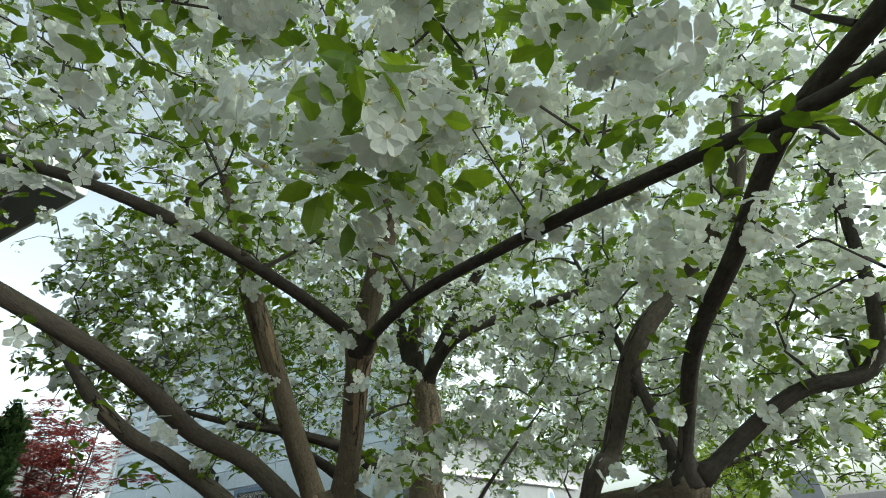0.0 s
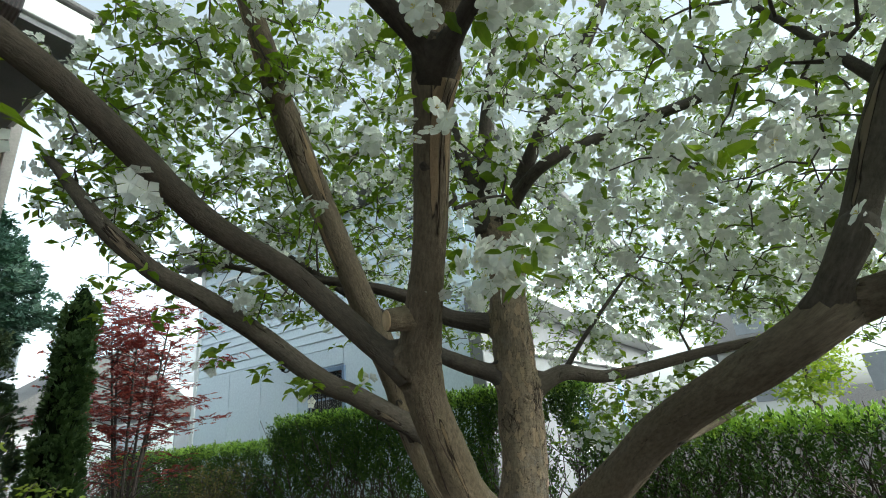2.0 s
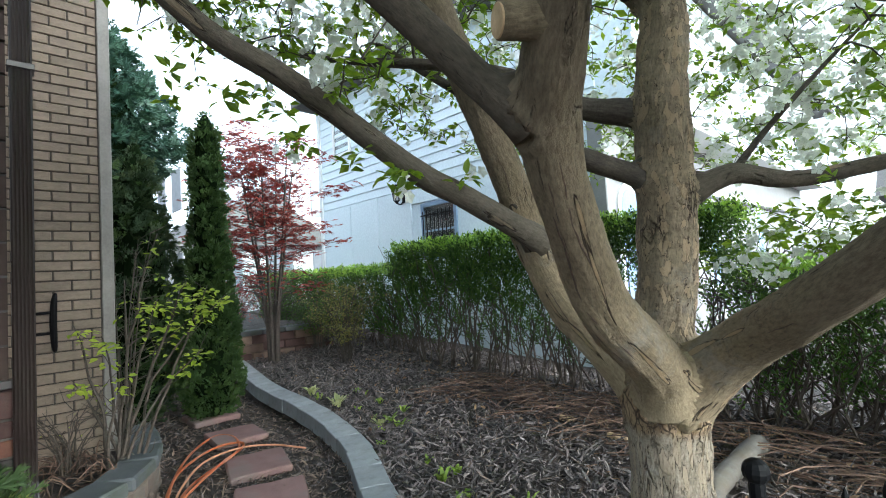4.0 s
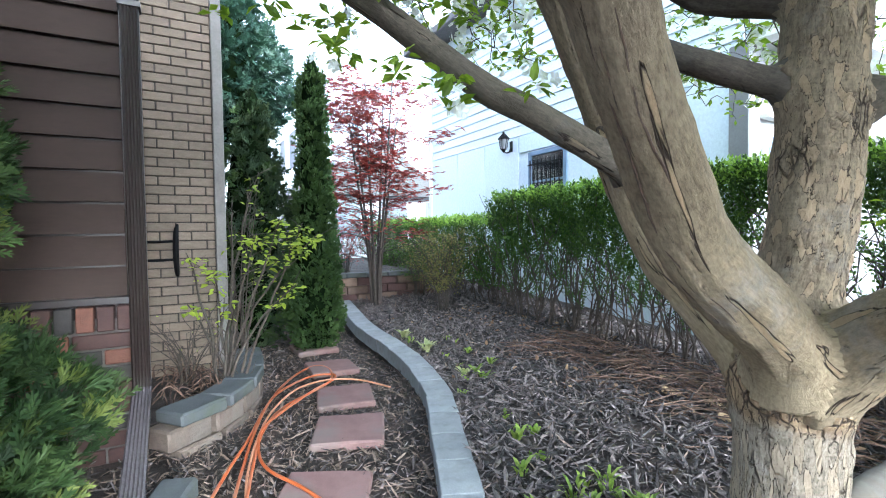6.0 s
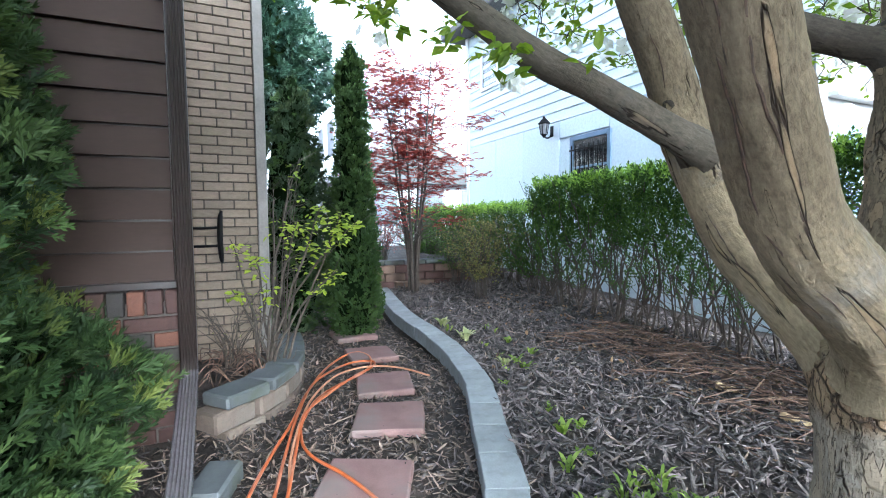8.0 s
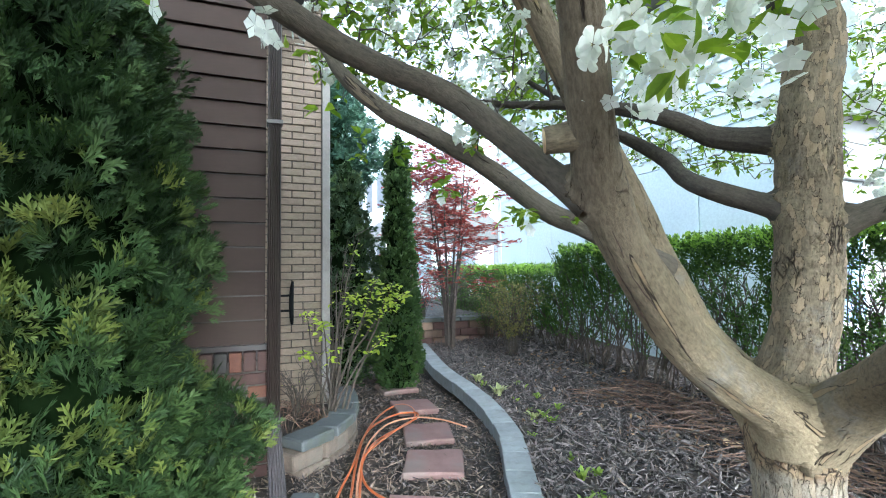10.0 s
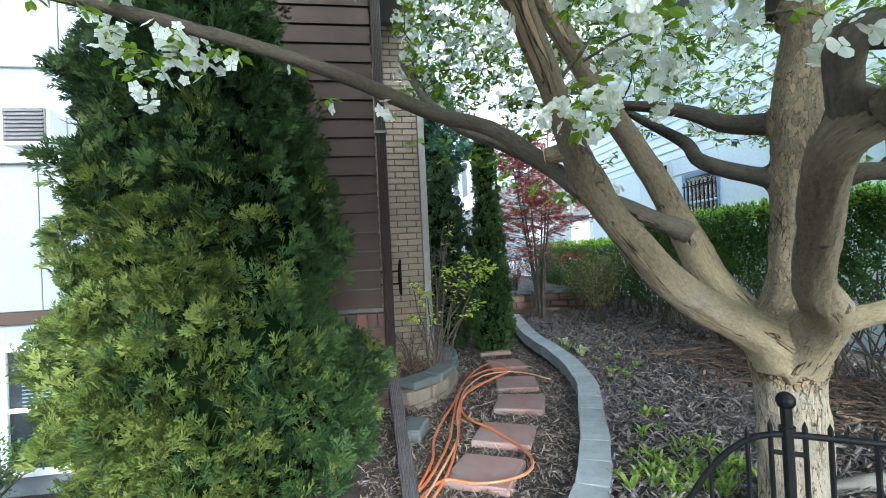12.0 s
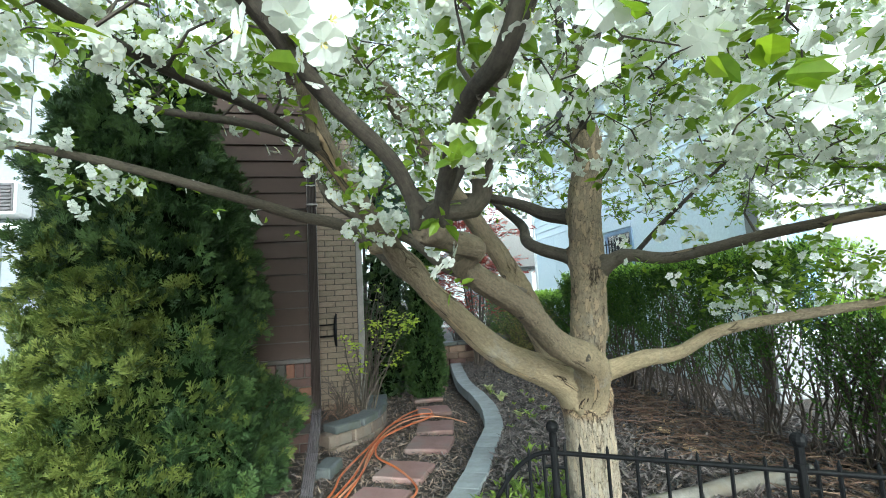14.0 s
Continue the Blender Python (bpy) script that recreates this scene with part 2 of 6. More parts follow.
        col = mixc(nt, ramp(nt, noise_tex(nt, base, 5.5, 6.0, 0.7), [(0.56, (0, 0, 0)), (0.68, (0.3, 0.3, 0.3))]), col, tuple(0.75 * (p + 0.06) for p in (pale[0], pale[0], pale[0])))
        if young:
            sep = nt.nodes.new("ShaderNodeSeparateXYZ")
            nt.links.new(base, sep.inputs[0])
            out = calc("MULTIPLY", calc("ADD", sep.outputs[2], calc("MULTIPLY", wob, 0.5)), 0.5)
            foot = ramp(nt, fine, [(0.3, tuple(c * 0.75 for c in pale)), (0.7, tuple(c * 1.3 for c in pale))])
            col = mixc(nt, ramp(nt, out, [(0.22, (0.8, 0.8, 0.8)), (0.48, (0, 0, 0))]), col, foot)
            grey = ramp(nt, fine, [(0.3, tuple(c * 0.55 for c in young)), (0.72, tuple(c * 1.35 for c in young))])
            col = mixc(nt, ramp(nt, out, [(0.52, (0, 0, 0)), (0.86, (0.92, 0.92, 0.92))]), col, grey)
        col = mixc(nt, ramp(nt, inside, [(0.0, (0, 0, 0)), (1.0, (0.65, 0.65, 0.65))]), col, tan)
        if ring is not None:
            warm = ramp(nt, wob, [(0.35, (0.17, 0.09, 0.042)), (0.6, (0.36, 0.25, 0.14))])
            col = mixc(nt, mixc(nt, 1.0, ring, (0.75, 0.75, 0.75), "MULTIPLY"), col, warm)
        allc = mixc(nt, 1.0, mixc(nt, 1.0, crack, thin, "MULTIPLY"), plate, "MULTIPLY")
        col = mixc(nt, allc, dark, col)
        p = N(nt, "ShaderNodeBsdfPrincipled", Roughness=0.92)
        p.inputs["Specular IOR Level"].default_value = 0.25
        nt.links.new(col, p.inputs["Base Color"])
        hgt = calc("ADD", calc("MULTIPLY", fine, 0.45), allc)
        hgt = calc("ADD", calc("MULTIPLY", bands, 0.2), hgt)
        b = N(nt, "ShaderNodeBump", Strength=1.0, Distance=depth)
        nt.links.new(hgt, b.inputs["Height"])
        nt.links.new(b.outputs[0], p.inputs["Normal"])
        return p.outputs[0]
    return node_mat(name, build)


M = {}
M["bark"] = bark_mat("apple_trunk_bark", (0.36, 0.305, 0.235), (0.25, 0.205, 0.152), (0.075, 0.054, 0.04), (0.36, 0.285, 0.20), 48.0, 8.5, 0.54, 0.016, 0.15, None, 0.95, (0.80, 0.93))
M["back_bark"] = bark_mat("apple_old_limb_bark", (0.27, 0.215, 0.148), (0.165, 0.126, 0.085), (0.034, 0.024, 0.018), (0.32, 0.24, 0.155), 42.0, 17.0, 0.55, 0.016, 0.15, None, 0.7)
M["limb_bark"] = bark_mat("apple_limb_bark", (0.30, 0.236, 0.15), (0.19, 0.147, 0.093), (0.03, 0.02, 0.014), (0.34, 0.24, 0.14), 24.0, 1.7, 0.65, 0.012, 0.03, (0.145, 0.115, 0.08), 0.85)
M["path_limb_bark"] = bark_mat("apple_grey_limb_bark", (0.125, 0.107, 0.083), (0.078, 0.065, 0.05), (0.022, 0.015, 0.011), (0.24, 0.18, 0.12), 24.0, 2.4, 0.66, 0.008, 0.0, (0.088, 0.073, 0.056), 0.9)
M["young_bark"] = bark_mat("apple_young_bark", (0.085, 0.071, 0.057), (0.048, 0.04, 0.032), (0.02, 0.015, 0.012), (0.15, 0.115, 0.08), 22.0, 4.0, 0.70, 0.005, 0.0)
M["twig"] = surface("twig_bark", (0.03, 0.022, 0.018), (0.075, 0.058, 0.045), 30, bump=0.3)
M["log"] = surface("weathered_grey_wood", (0.085, 0.076, 0.065), (0.19, 0.175, 0.155), 14, bump=0.5, dist=0.004, stain=(0.12, 0.10, 0.075), stain_scale=6, fine=80)
M["cutwood"] = surface("cut_wood", (0.42, 0.28, 0.15), (0.62, 0.46, 0.28), 30, bump=0.2)
M["petal"] = leafy("white_petal", [(0.70, 0.73, 0.67), (0.78, 0.80, 0.75), (0.85, 0.86, 0.80)], 0.34, 0.6, (1.0, 1.0, 0.93))
M["stamen"] = surface("stamen", (0.6, 0.5, 0.12), (0.75, 0.68, 0.25), 60)
M["leaf"] = leafy("apple_leaf", [(0.10, 0.18, 0.018), (0.185, 0.295, 0.03), (0.31, 0.425, 0.05)], 0.6, 0.42, (1.0, 1.0, 0.35))
M["hedge_leaf"] = leafy("hedge_leaf", [(0.028, 0.068, 0.014), (0.055, 0.115, 0.021), (0.12, 0.195, 0.034)], 0.34, 0.45, shine=0.3)
M["hedge_tip"] = leafy("hedge_tip_leaf", [(0.17, 0.31, 0.035), (0.24, 0.41, 0.05), (0.33, 0.48, 0.075)], 0.45, 0.42)
M["stem"] = surface("hedge_stem", (0.036, 0.027, 0.021), (0.095, 0.07, 0.054), 25, bump=0.3)
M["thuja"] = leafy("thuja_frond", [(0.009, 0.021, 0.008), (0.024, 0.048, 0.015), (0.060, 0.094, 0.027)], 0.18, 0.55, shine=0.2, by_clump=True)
# lighter copy of the frond colour, painting sunlight on the arborvitae
M["thuja_lit"] = leafy("thuja_lit_frond", [(0.022, 0.040, 0.010), (0.074, 0.102, 0.021), (0.182, 0.206, 0.052)], 0.26, 0.55, shine=0.2, by_clump=True)
M["thuja_far"] = leafy("thuja_far_frond", [(0.028, 0.054, 0.018), (0.052, 0.092, 0.028), (0.095, 0.145, 0.045)], 0.25, 0.6, shine=0.15, by_clump=True)
M["thuja_grey"] = leafy("thuja_grey_frond", [(0.035, 0.06, 0.035), (0.06, 0.095, 0.05), (0.10, 0.13, 0.065)], 0.3, 0.6, shine=0.15, by_clump=True)
M["pine"] = leafy("blue_conifer", [(0.018, 0.05, 0.038), (0.034, 0.08, 0.056), (0.07, 0.13, 0.085)], 0.3, 0.5, by_clump=True)
M["maple"] = leafy("red_maple_leaf", [(0.14, 0.032, 0.034), (0.27, 0.055, 0.05), (0.43, 0.11, 0.075)], 0.5, 0.45, (1.0, 0.62, 0.55))
M["yellow_leaf"] = leafy("yellow_green_leaf", [(0.22, 0.32, 0.02), (0.34, 0.44, 0.03), (0.46, 0.54, 0.06)], 0.45, 0.45)
M["bronze_leaf"] = leafy("bronze_shrub_leaf", [(0.12, 0.15, 0.035), (0.22, 0.22, 0.06), (0.32, 0.25, 0.10)], 0.45, 0.5)
M["grass"] = leafy("fresh_green_blade", [(0.10, 0.17, 0.025), (0.19, 0.29, 0.04), (0.32, 0.41, 0.09)], 0.4, 0.45)
M["soil"] = surface("mulch_soil", (0.013, 0.0095, 0.008), (0.045, 0.033, 0.027), 26, bump=0.8, dist=0.02, stain=(0.085, 0.062, 0.05), stain_scale=5, fine=110)
M["chip"] = surface("bark_chip", (0.024, 0.018, 0.016), (0.165, 0.138, 0.133), 30, (0.45, 0.7), 0.5, vary=0.95, per="island")
M["chip_tan"] = surface("tan_chip", (0.07, 0.05, 0.039), (0.22, 0.165, 0.128), 30, (0.5, 0.8), 0.5, vary=0.75, per="island")
M["dry"] = surface("dry_stick", (0.06, 0.035, 0.025), (0.185, 0.115, 0.08), 30, bump=0.4, vary=0.6, per="island")
M["litter"] = leafy("dry_leaf", [(0.13, 0.075, 0.045), (0.24, 0.15, 0.085), (0.34, 0.24, 0.15)], 0.2, 0.7, (1.0, 0.8, 0.5))
M["bare_twig"] = surface("bare_grey_twig", (0.035, 0.027, 0.021), (0.10, 0.08, 0.062), 30, bump=0.4, vary=0.4, per="island")
M["spout"] = surface("glossy_brown_metal", (0.085, 0.073, 0.078), (0.125, 0.11, 0.116), 6, (0.14, 0.24), 0.05, 0.001)
M["louvre"] = surface("dark_louvre", (0.07, 0.066, 0.07), (0.11, 0.10, 0.105), 10)
M["paver"] = surface("red_paver", (0.18, 0.10, 0.09), (0.265, 0.16, 0.145), 9, bump=0.35, dist=0.003, vary=0.12, per="object", stain=(0.19, 0.15, 0.135), stain_scale=3, fine=140)
M["curb"] = surface("grey_concrete_block", (0.22, 0.235, 0.25), (0.32, 0.335, 0.345), 10, bump=0.4, dist=0.003, vary=0.1, per="object", stain=(0.13, 0.13, 0.12), stain_scale=4, fine=130)
M["cap_stone"] = surface("dark_grey_cap", (0.068, 0.075, 0.079), (0.11, 0.118, 0.122), 10, bump=0.4, dist=0.003, vary=0.12, per="object", stain=(0.07, 0.08, 0.06), stain_scale=4, fine=130)
M["block"] = surface("tan_split_block", (0.115, 0.086, 0.068), (0.19, 0.148, 0.118), 12, bump=0.8, dist=0.008, vary=0.15, per="object", stain=(0.14, 0.12, 0.10), stain_scale=5)
M["dark_block"] = surface("brown_block", (0.11, 0.07, 0.05), (0.19, 0.125, 0.09), 12, bump=0.8, dist=0.008, vary=0.2, per="object")
M["siding"] = surface("brown_siding", (0.038, 0.0225, 0.017), (0.048, 0.029, 0.022), 3, (0.6, 0.75), 0.12, 0.002, (1, 0.3, 1), 0.06, "object", fine=45, shine=0.25)
M["brown_trim"] = surface("brown_aluminium", (0.026, 0.018, 0.016), (0.038, 0.027, 0.024), 5, (0.28, 0.4), 0.05, 0.001)
M["tan_brick"] = surface("tan_brick", (0.185, 0.14, 0.102), (0.265, 0.205, 0.155), 18, bump=0.6, dist=0.004, stretch=(1, 1, 3), vary=0.13, per="object", fine=70)
M["mortar"] = surface("dark_mortar", (0.04, 0.031, 0.025), (0.07, 0.055, 0.044), 30, bump=0.4)
M["mortar_light"] = surface("grey_mortar", (0.075, 0.066, 0.058), (0.12, 0.108, 0.095), 30, bump=0.4)
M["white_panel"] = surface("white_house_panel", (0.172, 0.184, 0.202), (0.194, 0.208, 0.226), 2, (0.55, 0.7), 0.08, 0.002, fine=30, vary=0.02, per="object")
# the blue of skylight on the shaded white wall is put in this colour
M["white_wall"] = surface("sky_tinted_white_panel", (0.70, 0.79, 0.87), (0.75, 0.83, 0.90), 2, (0.55, 0.7), 0.08, 0.002, fine=30, vary=0.02, per="object")
M["white_trim"] = surface("white_painted_trim", (0.76, 0.77, 0.77), (0.82, 0.82, 0.81), 4, (0.4, 0.55), 0.05, 0.001)
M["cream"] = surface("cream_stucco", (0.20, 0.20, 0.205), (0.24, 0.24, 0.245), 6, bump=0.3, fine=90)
M["grey_trim"] = surface("grey_corner_trim", (0.20, 0.18, 0.165), (0.29, 0.27, 0.25), 6, bump=0.15)
M["black"] = surface("black_iron", (0.004, 0.004, 0.0045), (0.009, 0.009, 0.010), 20, (0.4, 0.6), 0.15, 0.001, shine=0.1)
M["hose"] = surface("orange_hose", (0.42, 0.095, 0.025), (0.52, 0.135, 0.04), 12, (0.3, 0.45), 0.05, 0.001, stain=(0.40, 0.17, 0.10), stain_scale=3)
M["hose_pale"] = surface("pale_orange_hose", (0.45, 0.20, 0.10), (0.58, 0.28, 0.17), 12, (0.4, 0.55), 0.05, 0.001)
M["window_blue"] = surface("slate_blue_frame", (0.17, 0.24, 0.36), (0.24, 0.32, 0.45), 6)
M["roof"] = surface("grey_shingle", (0.10, 0.095, 0.09), (0.17, 0.16, 0.155), 20, bump=0.6, dist=0.01)
M["far_wall"] = surface("far_painted_wall", (0.62, 0.60, 0.58), (0.70, 0.69, 0.67), 3)
M["dark_room"] = surface("unlit_room", (0.02, 0.022, 0.026), (0.03, 0.032, 0.036), 3)
M["curtain"] = surface("pale_blind", (0.22, 0.23, 0.25), (0.30, 0.31, 0.33), 4)


def glass_build(nt):
    p = N(nt, "ShaderNodeBsdfPrincipled", Roughness=0.04, IOR=1.5)
    p.inputs["Base Color"].default_value = (0.9, 0.95, 0.97, 1)
    p.inputs["Transmission Weight"].default_value = 1.0
    return p.outputs[0]


M["glass"] = node_mat("window_glass", glass_build)

BRICKS = [surface("brick_" + n, d, l, 22, bump=0.6, dist=0.004, fine=90) for n, d, l in (
    ("red", (0.124, 0.046, 0.028), (0.180, 0.074, 0.046)), ("maroon", (0.053, 0.025, 0.021), (0.081, 0.038, 0.031)),
    ("dark", (0.028, 0.024, 0.022), (0.050, 0.041, 0.037)), ("buff", (0.211, 0.149, 0.096), (0.285, 0.211, 0.143)),
    ("orange", (0.161, 0.068, 0.037), (0.217, 0.105, 0.062)))]

# ---------------------------------------------------------------- ground
EDGE = smooth_line([(-0.15, -0.92), (-0.62, -0.56), (-1.08, -0.31), (-1.38, -0.165), (-1.8, 0.02), (-2.33, 0.25), (-2.95, 0.39),
                    (-3.5, 0.43), (-4.3, 0.44), (-5.4, 0.6), (-6.4, 0.76)], 0.05)


def edge_top(x):
    return float(np.interp(-x, (0, 1.0, 2.3, 3.0, 3.5, 4.4, 5.5, 6.5), (0.055, 0.06, 0.075, 0.11, 0.145, 0.2, 0.26, 0.3)))


def edge_y(x):
    return float(np.interp(-x, -EDGE[:, 0], EDGE[:, 1]))


def ground_z(x, y):
    bed = edge_top(x) - 0.025 + 0.015 * max(0.0, min(y, 2.5))
    path = -0.035 + 0.03 * max(0.0, min(-x - 3.6, 3.0))
    s = min(1.0, max(0.0, (y - edge_y(x)) / 0.12 + 0.5))
    z = path + (bed - path) * s * s * (3 - 2 * s)
    drop = min(1.0, max(0.0, (-y - 3.0) / 1.3))
    if x < -1.2:
        z -= 0.7 * drop * drop * (3 - 2 * drop) * min(1.0, (-x - 1.2) / 0.8)
    lump = noise.noise((x * 2.3, y * 2.3, 0)) * 0.014 + noise.noise((x * 9, y * 9, 3)) * 0.007
    return z + lump * (1 if abs(x) < 12 and abs(y) < 9 else 0)


def make_ground():
    xs = np.concatenate([[-500, -200, -90, -45, -25, -15, -11], np.arange(-9, 4.01, 0.06), [5, 7, 11, 18, 35, 80, 200, 500]])
    ys = np.concatenate([[-500, -200, -90, -40, -20, -11, -8], np.arange(-6, 4.01, 0.06), [5, 7, 11, 18, 35, 80, 200, 500]])
    verts = [(x, y, ground_z(x, y)) for y in ys for x in xs]
    n = len(xs)
    faces = [(j * n + i, j * n + i + 1, j * n + n + i + 1, j * n + n + i) for j in range(len(ys) - 1) for i in range(n - 1)]
    solid("ground", (verts, faces), M["soil"], "dark garden soil covered with shredded bark mulch", "ground", kind="structure", smooth=True)


make_ground()

# ---------------------------------------------------------------- stepping stones, edging, planter
PAVER_MESH = []
for k in range(3):
    src = part("paver_source", rough_block(0.40, 0.40, 0.05, 0.004, 3 + k, 0.01, 3), M["paver"], None)
    PAVER_MESH.append(src.data)
    bpy.data.objects.remove(src)
for k, (x, y, a, z, s) in enumerate(((-0.52, -1.22, 55, -0.03, 1.0), (-1.05, -1.02, 58, -0.03, 1.0), (-1.55, -0.75, 64, -0.025, 1.0), (-2.165, -0.43, 68, -0.02, 1.02),
                                     (-2.75, -0.27, 76, -0.022, 0.98), (-3.5, -0.15, 86, -0.015, 1.0), (-4.22, -0.12, 91, 0.0, 1.0), (-4.9, 0.06, 98, 0.01, 1.0))):
    ob = new("stepping_stone", PAVER_MESH[k % 3])
    ob.matrix_world = pose(x, y, z - 0.012, 1.5 * math.sin(k * 2.1), 1.2 * math.cos(k * 1.7), a - 90) @ Matrix.Diagonal((s, s, 1, 1))
    tagged(ob, "square red concrete paver set level in bark mulch", "paving stone", "stepping stones of the garden path")

curb = thing("garden_edging", "curved edging of grey concrete blocks along the mulch path", "edging", (-0.62, -0.56, 0), kind="structure")
CURB_MESH = []
for k in range(4):
    src = part("block_source", rough_block(0.294, 0.185, 0.13, 0.003, 20 + k, 0.005, 2), M["curb"], None)
    CURB_MESH.append(src.data)
    bpy.data.objects.remove(src)
seg = np.r_[0, np.cumsum(np.linalg.norm(np.diff(EDGE, axis=0), axis=1))]
for k, s in enumerate(np.arange(0.15, seg[-1], 0.298)):
    x, y = np.interp(s, seg, EDGE[:, 0]), np.interp(s, seg, EDGE[:, 1])
    dx, dy = np.interp(s + 0.05, seg, EDGE[:, 0]) - np.interp(s - 0.05, seg, EDGE[:, 0]), np.interp(s + 0.05, seg, EDGE[:, 1]) - np.interp(s - 0.05, seg, EDGE[:, 1])
    ob = new("block", CURB_MESH[k % 4])
    ob.parent = curb
    ob.matrix_parent_inverse = Matrix.Translation((0.62, 0.56, 0))
    ob.matrix_basis = pose(x, y, edge_top(x) - 0.13, 0.8 * math.sin(k * 3.3), 0.2 * math.cos(k * 2.3) - math.degrees(math.atan2(edge_top(x + dx) - edge_top(x - dx), 2 * math.hypot(dx, dy))), math.degrees(math.atan2(dy, dx)) + 1.0 * math.sin(k * 1.9))

planter = thing("planter_wall", "low curved planter of tan split blocks with grey caps", "retaining wall", (-2.6, -1.1, 0))
PL = smooth_line([(-2.42, -1.36), (-2.62, -1.12), (-2.95, -0.93), (-3.35, -0.84), (-3.85, -0.8)], 0.03)
pseg = np.r_[0, np.cumsum(np.linalg.norm(np.diff(PL, axis=0), axis=1))]
count = 0
for z0, h, w, ln, mat, inset, nm in ((-0.10, 0.115, 0.20, 0.27, "block", 0.0, "block"), (0.017, 0.115, 0.19, 0.27, "block", 0.012, "block"), (0.134, 0.075, 0.22, 0.30, "cap_stone", -0.006, "cap")):
    start = ln * (0.5 if z0 < 0 else 0.25 if mat == "block" else 0.5)
    for s in np.arange(start, pseg[-1], ln + 0.004):
        x, y = np.interp(s, pseg, PL[:, 0]), np.interp(s, pseg, PL[:, 1])
        dx, dy = np.interp(s + 0.06, pseg, PL[:, 0]) - np.interp(s - 0.06, pseg, PL[:, 0]), np.interp(s + 0.06, pseg, PL[:, 1]) - np.interp(s - 0.06, pseg, PL[:, 1])
        ob = part(nm, rough_block(ln, w, h, 0.006 if mat == "block" else 0.003, 40 + count, 0.012, 3), M[mat], planter)
        ob.matrix_parent_inverse = Matrix.Translation((2.6, 1.1, 0))
        ob.matrix_basis = pose(x, y, z0, 0, 0, math.degrees(math.atan2(dy, dx)))
        count += 1
verts, faces = [], []
fill = [(-2.5, -1.45), (-2.62, -1.12), (-2.95, -0.93), (-3.35, -0.84), (-3.9, -0.8), (-3.9, -1.4), (-3.45, -1.5), (-2.9, -1.5)]
solid("planter_soil", ([(x, y, -0.1) for x, y in fill] + [(x, y, 0.13) for x, y in fill],
      [tuple(range(8, 16))] + [(i, (i + 1) % 8, 8 + (i + 1) % 8, 8 + i) for i in range(8)]), M["soil"],
      "dark soil filling the raised planter bed", "soil", kind="structure")
b = solid("loose_block", rough_block(0.30, 0.16, 0.10, 0.004, 77, 0.014, 3), M["cap_stone"], "single grey concrete block lying beside the downspout", "concrete block")
b.matrix_world = pose(-1.79, -1.36, -0.04, 0, 0, 160)

# stepped brick retaining wall at the end of the path
rw = thing("brick_retaining_wall", "low reddish brown block wall closing the path", "retaining wall", (-5.75, 0.75, 0.1))
k = 0
for course in range(5):
    for i in range(8):
        cap = course == 4
        ob = part("cap" if cap else "brick", rough_block(0.29, 0.22 if cap else 0.2, 0.06 if cap else 0.105, 0.006, 90 + k, 0.008, 2), M["cap_stone"] if cap else (BRICKS[1], M["dark_block"], M["dark_block"], BRICKS[1])[(i + course) % 4], rw)
        ob.location = (0.02 * math.sin(k * 1.7), -1.1 + 0.297 * i + 0.148 * (course % 2), 0.02 + 0.111 * course)
        ob.rotation_euler = (0, 0, radians(90 + 1.5 * math.sin(k * 2.3)))
        k += 1
solid("upper_bed", box_bm(-9.5, -5.84, -0.5, 2.05, -0.1, 0.58, 0.02), M["soil"], "dark soil of the raised bed behind the brick wall", "soil", kind="structure")

# ---------------------------------------------------------------- hose
def hose(name, nodes, mat, label, r=0.0085):
    line = smooth_line([(x, y, max(ground_z(x, y) + 0.012, -0.012 + 0.034) + h, r) for x, y, h in nodes], 0.03)
    return solid(name, tube(line, 8), M[mat], label, "garden hose", "coiled garden hoses", smooth=True)


hose("garden_hose", [(0.1, -1.95, 0), (-0.5, -1.62, 0), (-1.15, -1.33, 0), (-1.55, -1.25, 0), (-1.95, -1.11, 0), (-2.25, -0.98, 0.01), (-2.75, -0.81, 0.0), (-3.2, -0.6, 0.0), (-3.5, -0.38, 0.0), (-3.55, -0.24, 0.0),
     (-3.35, -0.2, 0.0), (-3.0, -0.33, 0.012), (-2.64, -0.72, 0.015), (-2.3, -0.9, 0.01), (-2.06, -0.95, 0), (-1.85, -0.93, 0), (-1.62, -0.83, 0.0), (-1.35, -0.75, 0),
     (-1.08, -0.72, 0), (-0.92, -0.8, 0), (-0.86, -0.95, 0), (-0.87, -1.12, 0), (-0.95, -1.27, 0), (-0.8, -1.42, 0), (-0.3, -1.7, 0), (0.2, -2.1, 0)], "hose", "bright orange garden hose looped over stepping stones")
hose("garden_hose", [(0.0, -2.05, 0), (-0.45, -1.72, 0), (-0.95, -1.38, 0.0), (-1.45, -1.17, 0), (-1.86, -1.06, 0.01), (-2.31, -0.94, 0.015), (-2.85, -0.76, 0.01), (-3.12, -0.56, 0.01), (-3.25, -0.36, 0.01), (-3.2, -0.22, 0.01),
     (-3.05, -0.27, 0.015), (-2.86, -0.46, 0.025), (-2.56, -0.72, 0.03), (-2.3, -0.9, 0.03), (-1.9, -1.0, 0.02), (-1.4, -1.12, 0.01), (-0.9, -1.3, 0), (-0.35, -1.62, 0), (0.15, -1.9, 0)], "hose", "orange garden hose in loose loops on mulch")
